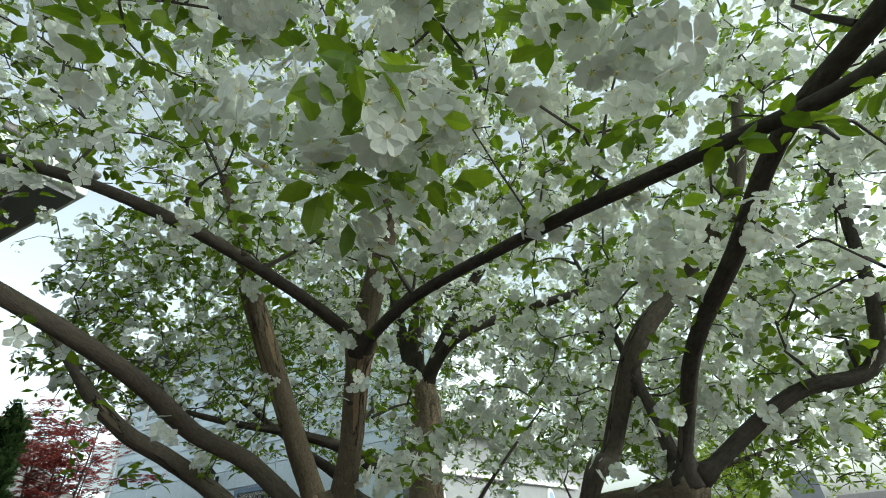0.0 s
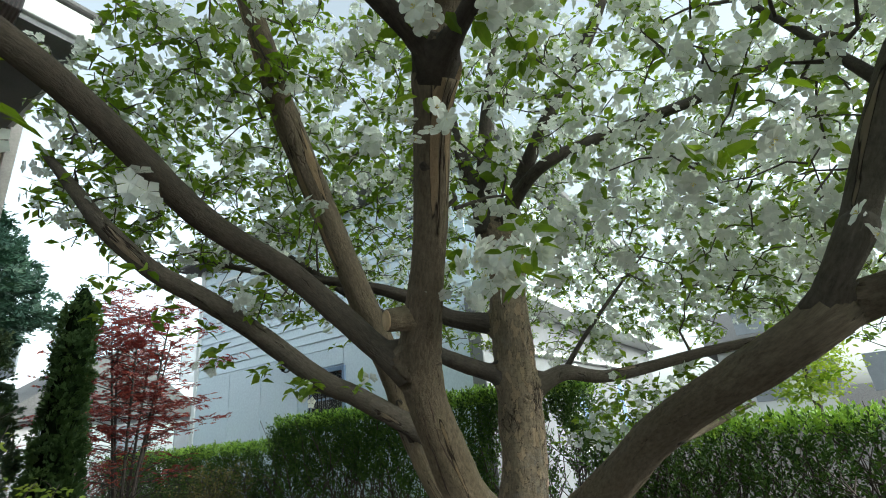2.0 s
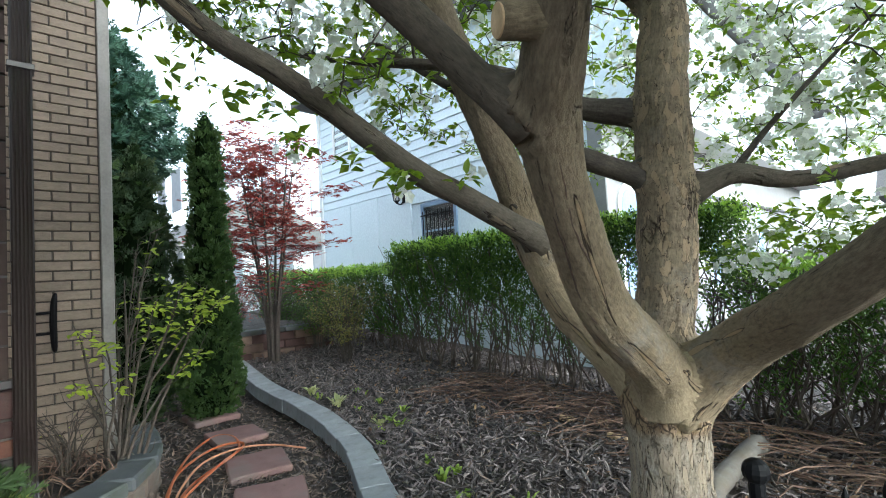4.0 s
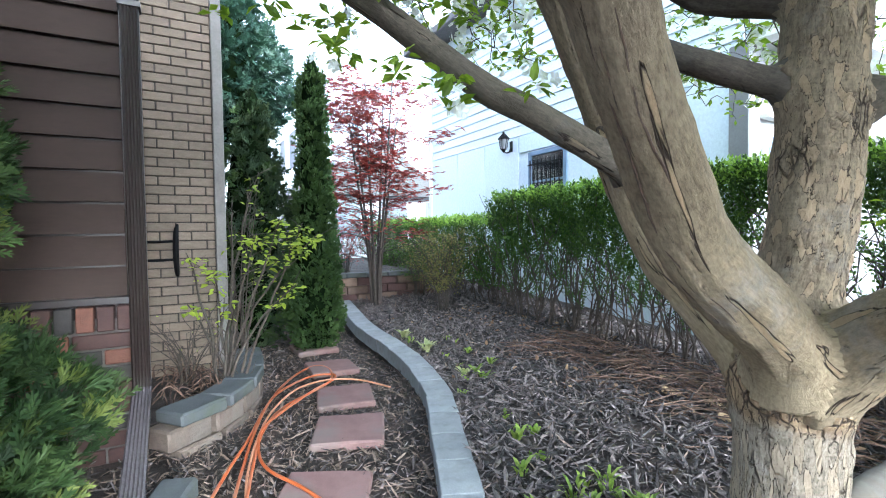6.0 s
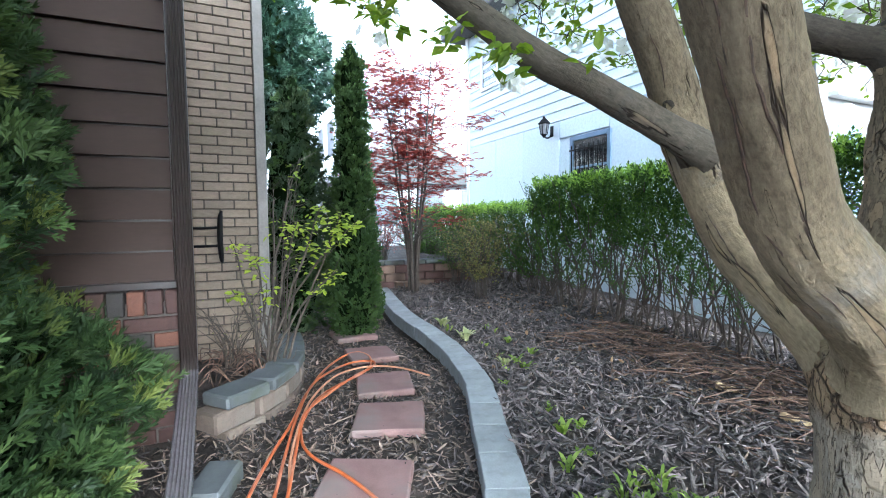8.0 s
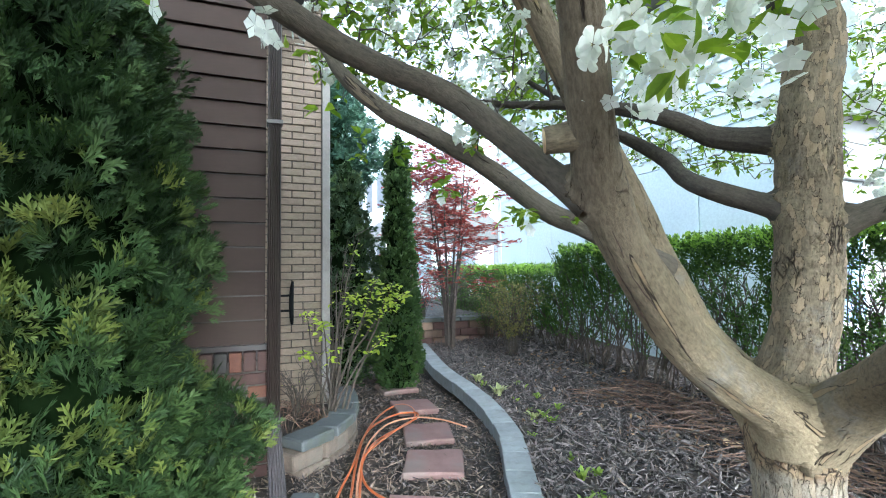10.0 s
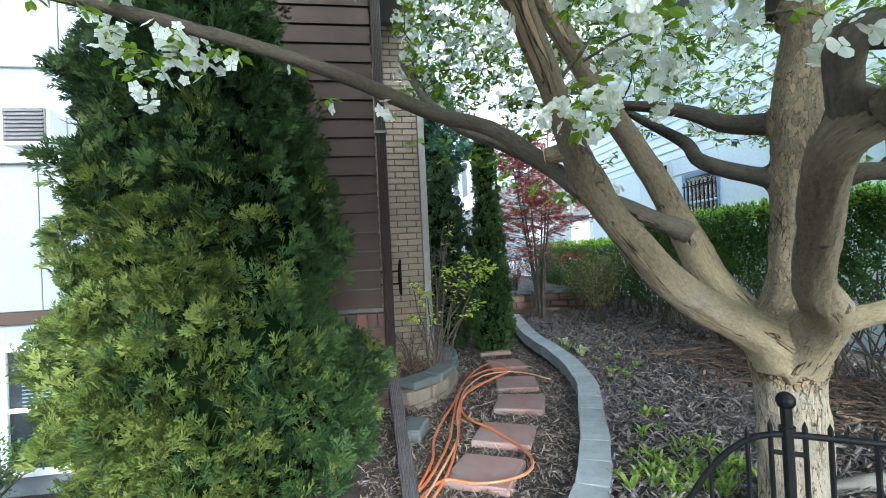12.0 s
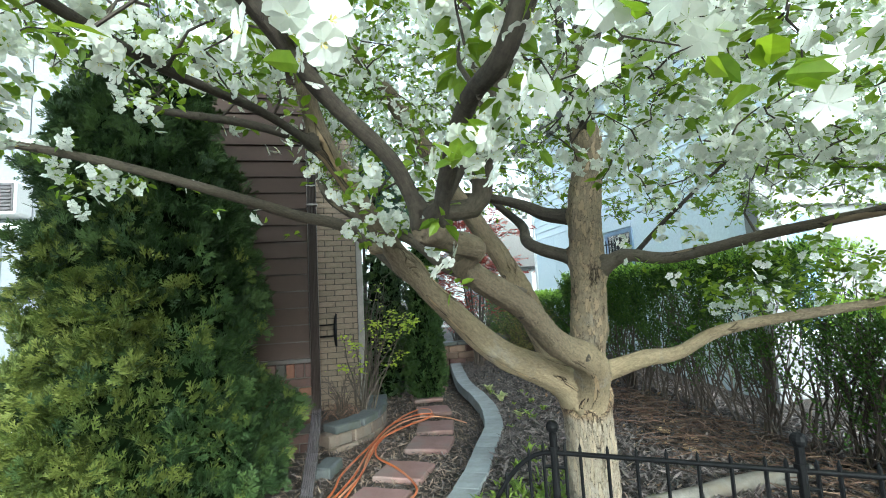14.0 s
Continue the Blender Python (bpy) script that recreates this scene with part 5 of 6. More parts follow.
OUTER = [((1.42, -1.62, 1.87), 3), ((1.66, -0.95, 1.6), 3), ((1.64, -0.84, 1.66), 3), ((1.17, -0.93, 1.6), 3), ((0.94, -1.18, 1.68), 4), ((1.96, -1.21, 1.6), 1), ((2.04, -0.93, 1.52), 1), ((2.04, -0.84, 1.57), 1), ((2.07, -0.8, 1.52), 1), ((2.11, -0.75, 1.55), 1), ((1.91, -1.21, 1.59), 1), ((1.91, -1.46, 1.62), 1), ((2.03, -0.89, 1.59), 1)]
HEDGE_SIDE += [((0.12 + 0.05 * k, 0.82 + 0.07 * k, 1.34 + 0.1 * math.sin(k * 1.9)), 9) for k in range(11)]
HEDGE_SIDE += [((-0.2 + 0.085 * k, 1.15 + 0.06 * math.sin(k * 2.7), 1.2 + 0.032 * k + 0.09 * math.sin(k * 1.7)), 7) for k in range(9)]
HEDGE_SIDE += [((0.55 + 0.09 * k, 1.25 + 0.1 * k, 1.36 + 0.07 * math.sin(k * 2.1)), 9) for k in range(8)]
EXTRA = HEDGE_SIDE + PATH_SIDE + OVER_START + LOW_LEFT + OUTER
ex = [(*np.array(c) + rng.normal(size=3) * (0.03 if n > 1 else 0.004), 0, 0, -1) for c, n in EXTRA for _ in range(n)]
spurs = np.vstack([spurs, ex])
(fp, fn, fs), (lp, ln_, ls, la) = blossoms(spurs, rng, flower_share=share_at)
fm = frames_along(fp, fn, fs, rng)
near = np.linalg.norm(fm[:, :3, 3] - np.array((1.3, -1.75, 1.6)), axis=1) < 1.05
part("blossom", scatter_geo(FLOWER, fm[near]), M["petal"], apple, "white five-petalled blossom in dense clusters", kind="stuff").matrix_parent_inverse = AP
part("blossom", scatter_geo(PLAIN, fm[~near]), M["petal"], apple, "white blossom in dense clusters", kind="stuff").matrix_parent_inverse = AP
part("stamen_mass", scatter_geo(STAMEN, fm[near]), M["stamen"], apple, "yellow stamens", kind="stuff").matrix_parent_inverse = AP
lm = frames_along(lp, ln_, ls, rng, ahead=la)
near = np.linalg.norm(lm[:, :3, 3] - np.array((1.0, -1.4, 1.5)), axis=1) < 1.7
for sel, tpl in ((near, LEAF), (~near, SMALL)):
    part("foliage", scatter_geo(tpl, lm[sel]), M["leaf"], apple, "fresh green pointed leaves", kind="stuff").matrix_parent_inverse = AP

# long fissures in the bark of the front and left limbs
def fissure(bough, z0, z1, towards, turn, width, seed):
    line = smooth_line(BOUGHS[bough], 0.012)
    line = line[(line[:, 2] > z0) & (line[:, 2] < z1)]
    tg = np.gradient(line[:, :3], axis=0)
    tg /= np.linalg.norm(tg, axis=1)[:, None]
    rows = []
    for k, (row, t) in enumerate(zip(line, tg)):
        d = np.array(towards) - row[:3]
        d -= t * (d @ t)
        d /= np.linalg.norm(d)
        w = np.cross(t, d)
        a = radians(turn + 14 * noise.noise((row[2] * 7, seed, 0)) + 5 * noise.noise((row[2] * 30, seed, 4)))
        s = k / max(1, len(line) - 1)
        rows.append((*(row[:3] + (d * math.cos(a) + w * math.sin(a)) * row[3] * 0.985), width * (0.35 + math.sin(math.pi * s)) * (1 + 0.4 * noise.noise((k * 0.4, seed, 9)))))
    part("bark_fissure", tube(rows, 6), M["fissure"], apple, "dark crack in the bark").matrix_parent_inverse = AP


M["fissure"] = surface("dark_fissure", (0.03, 0.02, 0.014), (0.10, 0.06, 0.04), 60, bump=0.5)
EYE_SIDE = (0.45, -1.3, 1.2)
for args in (("front", 1.08, 1.56, EYE_SIDE, 8, 0.0017, 1), ("front", 1.02, 1.50, EYE_SIDE, -32, 0.0017, 2), ("front", 1.0, 1.2, EYE_SIDE, -58, 0.0014, 3), ("front", 1.3, 1.5, EYE_SIDE, -20, 0.0014, 4),
             ("left", 1.1, 1.38, EYE_SIDE, 12, 0.0014, 5), ("left", 1.0, 1.2, EYE_SIDE, -25, 0.0014, 6), ("right", 0.96, 1.15, EYE_SIDE, 20, 0.0014, 7), ("left", 1.4, 1.7, EYE_SIDE, -10, 0.0014, 8)):
    fissure(*args)

# ---------------------------------------------------------------- hedge
def hedge(x0, x1, y0, y1, top, leaf_from, seed, label, n, stems=30):
    """Upright bare stems that carry leafy shoots, crowded at the clipped top, loose below it."""
    h = thing("hedge", label, "hedge", ((x0 + x1) / 2, (y0 + y1) / 2, 0), "clipped hedge along the neighbour's wall")
    inv = Matrix.Translation((-(x0 + x1) / 2, -(y0 + y1) / 2, 0))
    r = np.random.default_rng(seed)
    v, f = [], []
    shoots = []
    for _ in range(int((x1 - x0) * stems)):
        x, y = r.uniform(x0, x1), r.uniform(y0 + 0.18, y1 - 0.1)
        g = ground_z(x, y) - 0.03
        lean = r.normal(size=2) * (0.38, 0.2)
        hgt = r.uniform(0.7, 1.0) * (top - g)
        line = [(x + lean[0] * s + r.normal() * 0.032, y + lean[1] * s + r.normal() * 0.015, g + hgt * s, 0.011 * (1 - 0.75 * s) * r.uniform(0.6, 1.3)) for s in np.linspace(0, 1, 7)]
        tube(line, 5, verts=v, faces=f, cap=False)
        for _ in range(7):
            k = r.integers(1, 6)
            p = np.array(line[k][:3])
            q = p + np.array((r.normal() * 0.13, r.normal() * 0.12 - 0.07, r.uniform(0.08, 0.28)))
            q[1] = max(q[1], y0 - 0.03)
            tube([(*p, 0.005), (*((p + q) / 2 + r.normal(size=3) * 0.02), 0.004), (*q, 0.0018)], 4, verts=v, faces=f, cap=False)
            if q[2] > leaf_from - 0.25 and q[2] < top - 0.02:
                shoots += [(q, False), ((p + q) / 2, False)]
    part("stem_mass", (v, f), M["stem"], h, "bare brown stems", kind="stuff").matrix_parent_inverse = inv
    # a loose leafy face and a dense clipped top
    for _ in range(int(n / 9)):
        x, z = r.uniform(x0, x1), leaf_from + (top - leaf_from) * r.random() ** 0.8
        if noise.noise((x * 2.4, z * 2.0, seed + 9)) + 0.25 < 0.9 * (top - z) / (top - leaf_from) - 0.42:
            continue
        bul = 0.07 * noise.noise((x * 1.7, z * 2.2, seed)) + 0.04 * noise.noise((x * 6, z * 6, seed))
        shoots.append((np.array((x, y0 + bul + abs(r.normal()) * 0.12, z - 0.06)), False))
    for _ in range(int((x1 - x0) * (y1 - y0) * 330)):
        x, y = r.uniform(x0, x1), r.uniform(y0, y1)
        z = top - 0.07 - abs(r.normal()) * 0.05 + 0.035 * noise.noise((x * 2.5, y * 2.5, seed + 5)) - 0.1 * max(0, 0.1 - (y - y0)) / 0.1
        shoots.append((np.array((x, y, z)), z > top - 0.17))
    P, A, Nn, T = [], [], [], []
    for p, tip in shoots:
        d = np.array((r.normal() * 0.45, r.normal() * 0.35 - (0.1 if tip else 0.3), 0.9))
        d /= np.linalg.norm(d)
        side = np.cross(d, r.normal(size=3))
        side /= np.linalg.norm(side) + 1e-9
        for k in range(7):
            u = k / 6
            sg = 1 if k % 2 else -1
            P.append(p + d * 0.085 * u)
            A.append(side * sg * (1 - 0.5 * u) + d * (0.5 + u))
            Nn.append(np.cross(side, d) + r.normal(size=3) * 0.35)
            T.append(tip or p[2] > top - 0.16 and r.random() < 0.5)
    P, A, Nn, T = np.array(P), np.array(A), np.array(Nn), np.array(T)
    for sel, nm, mat in ((~T, "foliage", "hedge_leaf"), (T, "new_growth", "hedge_tip")):
        if sel.any():
            m = frames_along(P[sel], Nn[sel], r.uniform(0.026, 0.046, sel.sum()), r, ahead=A[sel])
            part(nm, scatter_geo(SMALL, m), M[mat], h, "small green privet leaves" if nm == "foliage" else "bright new leaves on the clipped top", kind="stuff").matrix_parent_inverse = inv
    return h


hedge(-8.6, -4.05, 2.1, 2.75, 1.40, 0.5, 1, "clipped green hedge with a flat bright top", 20000)
hedge(-4.1, -0.3, 1.95, 2.7, 1.63, 0.75, 2, "taller clipped privet hedge with bare lower stems", 40000)
hedge(-0.3, 3.6, 1.95, 2.65, 1.20, 0.40, 3, "lower clipped hedge with bare twiggy base", 13000, 46)

# ---------------------------------------------------------------- conifers
def frond(pairs, wide):
    """A flat feathery spray of scale-leaf branchlets, stalk at the origin, along x."""
    v, f = [], []

    def strip(o, a, l, w):
        c, sn = math.cos(radians(a)), math.sin(radians(a))
        b0 = len(v)
        for u, q in ((0, 0.3), (0.6, 1.0), (1.0, 0.0), (0.6, -1.0)):
            x = o + u * l * c - q * w * sn
            y = u * l * sn + q * w * c
            v.append((x, y, -0.18 * x * x - 0.25 * abs(y) ** 1.5))
        f.append((b0, b0 + 3, b0 + 2, b0 + 1))
    strip(0.0, 0, 1.0, wide)
    for k in range(pairs):
        u = 0.2 + 0.66 * k / pairs
        ln = 0.52 - 0.26 * u
        strip(u, 30 - 8 * u, ln, wide)
        strip(u + 0.07, -32 + 8 * u, ln * 0.95, wide)
    return v, f


FROND, FAR_FROND = frond(2, 0.06), frond(2, 0.07)


def conifer(name, label, x, y, z0, prof, n, size, mats, seed, lean=(0, 0), lumps=0.12, group="", tips=0.35, up=0.5, near=False):
    """prof: rows of height and radius. Flat fans of sprays stand out of a lumpy skin, with dark gaps between them."""
    t = thing(name, label, "tree", (x, y, z0), group)
    r = np.random.default_rng(seed)
    hs, rs_ = np.array(prof).T
    top = hs[-1]
    v, f = tube([(lean[0] * s, lean[1] * s, s * top, 0.05 * (1 - 0.8 * s)) for s in np.linspace(0, 0.97, 8)], 8)
    part("trunk", (v, f), M["twig"], t)
    groups = {False: [], True: []}
    tpl = FROND if near else FAR_FROND
    tufts = []
    while near and len(tufts) < 2600:
        z = r.uniform(hs[0], top)
        if r.random() < np.interp(z, hs, rs_) / rs_.max() + 0.08:
            tufts.append((z, r.uniform(0, 2 * math.pi), r.uniform(-0.045, 0.06), r.uniform(0.03, 0.055), r.random()))
    count = 0
    while count < n:
        z = r.uniform(hs[0], top)
        rad = np.interp(z, hs, rs_)
        if r.random() > rad / rs_.max() + 0.08:
            continue
        a = r.uniform(0, 2 * math.pi)
        tuft = tufts[r.integers(len(tufts))] if near else None
        off = 0.0
        if near:
            dz, da = r.normal() * tuft[3] * 1.25, r.normal() * tuft[3]
            z = float(np.clip(tuft[0] + dz, hs[0], top))
            rad = max(0.05, float(np.interp(z, hs, rs_)))
            a = tuft[1] + da / rad
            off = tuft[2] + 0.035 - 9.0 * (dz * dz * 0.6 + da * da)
        d = np.array((math.cos(a), math.sin(a), 0))
        lump = lumps * noise.noise((d[0] * 2.4 + seed, d[1] * 2.4, z * 2.6)) + lumps * 0.8 * noise.noise((d[0] * 6 + seed, d[1] * 6, z * 6))
        depth = abs(r.normal()) * 0.11 * max(0.35, rad)
        c = d * max(0.01, rad * (1 + lump * 1.5) - depth * (0.55 if near else 1.0) - 0.05 + max(off, -0.12)) + np.array((lean[0] * z / top, lean[1] * z / top, z))
        swing = d * 0.75 + np.array((0, 0, up)) + r.normal(size=3) * 0.38
        swing /= np.linalg.norm(swing)
        flat = np.cross(swing, r.normal(size=3))
        flat /= np.linalg.norm(flat) + 1e-9
        across = np.cross(flat, swing)
        # more light-coloured sprays sunward and low: sunlight and crown shade put in the colour
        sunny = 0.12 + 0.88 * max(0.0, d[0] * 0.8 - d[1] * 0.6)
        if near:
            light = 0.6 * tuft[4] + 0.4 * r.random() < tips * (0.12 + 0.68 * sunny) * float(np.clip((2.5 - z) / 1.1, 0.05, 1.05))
            # tone drops with depth in a tuft, painting the shade of the gaps
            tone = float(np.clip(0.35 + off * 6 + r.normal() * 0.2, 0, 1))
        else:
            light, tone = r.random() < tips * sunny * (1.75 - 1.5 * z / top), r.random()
        k = 8 if rad > 0.3 * rs_.max() else 5
        for q in np.linspace(-1, 1, k):
            fan = swing * math.cos(q * 0.7) + across * math.sin(q * 0.7) + r.normal(size=3) * 0.14
            groups[light].append((c + across * q * size * 0.35 + r.normal(size=3) * size * 0.12, fan, flat + r.normal(size=3) * 0.22,
                                  size * (1.1 - 0.35 * abs(q)) * r.uniform(0.75, 1.15) * (0.6 if z > top * 0.93 else 1.0), np.clip(tone + r.normal() * 0.1, 0, 1)))
        count += k
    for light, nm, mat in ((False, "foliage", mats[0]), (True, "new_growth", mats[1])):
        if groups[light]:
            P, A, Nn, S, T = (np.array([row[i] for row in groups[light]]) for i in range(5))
            part(nm, scatter_geo(tpl, frames_along(P, Nn, S, r, ahead=A)), M[mat], t, "flat scaly evergreen sprays" if nm == "foliage" else "evergreen sprays in the sunlit colour, sunward and low",
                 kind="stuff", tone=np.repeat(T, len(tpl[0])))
    # near-black hull that stands in for the inner shade and stops the view through
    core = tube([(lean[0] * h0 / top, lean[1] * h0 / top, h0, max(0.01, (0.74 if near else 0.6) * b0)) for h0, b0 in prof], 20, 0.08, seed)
    part("inner_core", core, M["inner"], t, "near-black core painting the shade inside the foliage")
    return t


# near black: the shade between sprays, put in the core's colour
M["inner"] = leafy("inner_shade_mass", [(0.004, 0.008, 0.003), (0.008, 0.014, 0.005)], 0.0, 0.9, shine=0.0)
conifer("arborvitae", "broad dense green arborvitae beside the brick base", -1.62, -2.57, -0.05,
        [(0, 0.79), (0.3, 0.86), (0.7, 0.88), (1.0, 0.79), (1.3, 0.72), (1.8, 0.68), (2.2, 0.65), (2.9, 0.50), (3.4, 0.32), (3.85, 0.05)], 54000, 0.105, ("thuja", "thuja_lit"), 21, (0, -0.16), 0.2, tips=1.0, up=0.9, near=True)
conifer("columnar_arborvitae", "narrow columnar arborvitae with a rounded top", -4.25, -0.1, 0.0,
        [(0, 0.2), (0.25, 0.3), (0.7, 0.3), (1.2, 0.24), (1.8, 0.19), (2.4, 0.175), (2.7, 0.15), (2.82, 0.10), (2.9, 0.04)], 9000, 0.085, ("thuja_far", "thuja_far"), 22, (0.0, 0.02), 0.08, "columnar conifers", 0.4, 1.1)
conifer("columnar_arborvitae", "ragged grey-green arborvitae behind the planter", -4.75, -0.62, 0.0,
        [(0, 0.25), (0.4, 0.4), (1.2, 0.44), (1.8, 0.36), (2.2, 0.25), (2.55, 0.14), (2.68, 0.04)], 7500, 0.095, ("thuja_grey", "thuja_far"), 23, (-0.05, 0.05), 0.22, "columnar conifers", 0.45, 0.8)
conifer("blue_spruce", "tall blue-green conifer rising behind the chimney", -6.5, -0.8, 0.0,
        [(2.45, 0.35), (2.7, 0.85), (3.0, 1.03), (3.3, 0.98), (3.8, 0.74), (4.3, 0.46), (4.75, 0.2), (5.05, 0.03)], 9000, 0.17, ("pine", "pine"), 24, (0, 0), 0.25, "", 0.3, -0.05)

# ---------------------------------------------------------------- red maple
def palm_leaf():
    v, f = [(0, 0, 0)], []
    for a, l in ((0, 1.0), (38, 0.9), (-38, 0.9), (76, 0.68), (-76, 0.68), (112, 0.42), (-112, 0.42)):
        c, s = math.cos(radians(a)), math.sin(radians(a))
        b0 = len(v)
        for u, q, h in ((0.5, 0.11, 0.02), (1.0, 0.0, -0.16), (0.5, -0.11, 0.02)):
            v.append((l * (u * c - q * s), l * (u * s + q * c), h * l))
        f.append((0, b0 + 2, b0 + 1, b0))
    return v, f


PALM = palm_leaf()


def maple(x, y, z0):
    t = thing("red_japanese_maple", "slender red Japanese maple with layered crimson leaves", "tree", (x, y, z0))
    r = np.random.default_rng(31)
    v, f, ends = [], [], []
    for k in range(6):
        a = k * 1.07 + 0.3
        bx, by = 0.05 * math.cos(a), 0.05 * math.sin(a)
        hx, hy = r.uniform(0.15, 0.5) * math.cos(a), r.uniform(0.15, 0.5) * math.sin(a)
        line = smooth_line([(bx, by, -0.05, 0.022), (bx + hx * 0.1, by + hy * 0.1, 0.6, 0.018), (bx + hx * 0.5, by + hy * 0.5, 1.5, 0.014), (bx + hx, by + hy, r.uniform(2.3, 3.1), 0.006)], 0.08)
        tube(line, 7, verts=v, faces=f)
        for s in range(len(line) // 4, len(line)):
            if r.random() < 0.75:
                p = line[s][:3]
                b2 = r.uniform(0, 2 * math.pi)
                ln = r.uniform(0.3, 0.95) * (1.15 - 0.25 * p[2] / 3)
                q = p + np.array((math.cos(b2) * ln, math.sin(b2) * ln, ln * r.uniform(0.05, 0.35)))
                mid = (p + q) / 2 + np.array((0, 0, 0.08 * ln))
                tube([(*p, 0.006), (*mid, 0.004), (*q, 0.002)], 4, verts=v, faces=f, cap=False)
                ends += [(p * (1 - u) + q * u) + np.array((0, 0, 0.3 * ln * u * (1 - u))) for u in (0.35, 0.5, 0.65, 0.8, 0.92, 1.0)]
    part("stem_mass", (v, f), M["twig"], t, "thin dark stems", kind="stuff")
    P, A = [], []
    for e in ends:
        if e[2] < 0.9:
            continue
        for _ in range(r.poisson(5.5 if e[2] > 1.3 else 2.0)):
            P.append(e + r.normal(size=3) * (0.10, 0.10, 0.03))
            A.append(r.normal(size=3) * (1, 1, 0.15) + (0, 0, -0.25))
    P, A = np.array(P), np.array(A)
    m = frames_along(P, np.array((0, 0, 1.0)) + r.normal(size=P.shape) * 0.28, r.uniform(0.05, 0.095, len(P)), r, ahead=A)
    part("foliage", scatter_geo(PALM, m), M["maple"], t, "deep red hand-shaped leaves", kind="stuff")
    return t


maple(-5.25, 0.95, 0.2)

# ---------------------------------------------------------------- shrubs
def shrub(name, label, x, y, z0, stems, height, spread, leaf_mat, leaf_n, leaf_size, seed, leaf_from=0.35, stem_mat="twig", thick=0.008):
    t = thing(name, label, "shrub", (x, y, z0))
    r = np.random.default_rng(seed)
    v, f, tips = [], [], []
    for k in range(stems):
        a = r.uniform(0, 2 * math.pi)
        d = r.uniform(0.2, 1.0) * spread
        h = height * r.uniform(0.65, 1.0)
        line = smooth_line([(0.05 * math.cos(a), 0.05 * math.sin(a), -0.05, thick), (d * 0.35 * math.cos(a), d * 0.35 * math.sin(a), h * 0.45, thick * 0.75),
                            (d * math.cos(a) + r.normal() * 0.04, d * math.sin(a) + r.normal() * 0.04, h, thick * 0.3)], 0.06)
        tube(line, 5, verts=v, faces=f)
        for s in range(len(line) // 3, len(line)):
            if r.random() < 0.6:
                p = line[s][:3]
                q = p + np.array((math.cos(a) * 0.08 + r.normal() * 0.11, math.sin(a) * 0.08 + r.normal() * 0.11, r.uniform(0.02, 0.16)))
                tube([(*p, thick * 0.45), (*((p + q) / 2 + r.normal(size=3) * 0.01), thick * 0.35), (*q, thick * 0.15)], 4, verts=v, faces=f, cap=False)
                tips += [(p + q) / 2, q]
        tips.append(line[-1][:3])
    part("stem_mass", (v, f), M[stem_mat], t, "bare branching stems", kind="stuff")
    tips = np.array([p for p in tips if p[2] > leaf_from * height])
    if leaf_n:
        c = tips[r.integers(0, len(tips), leaf_n)]
        P = c + r.normal(size=c.shape) * 0.022
        A = r.normal(size=c.shape) + (0, 0, 0.3)
        m = frames_along(P, np.array((0, 0, 1.0)) + r.normal(size=c.shape) * 0.5, r.uniform(0.6, 1.1, leaf_n) * leaf_size, r, ahead=A)
        part("foliage", scatter_geo(LEAF, m), M[leaf_mat], t, kind="stuff")
    return t


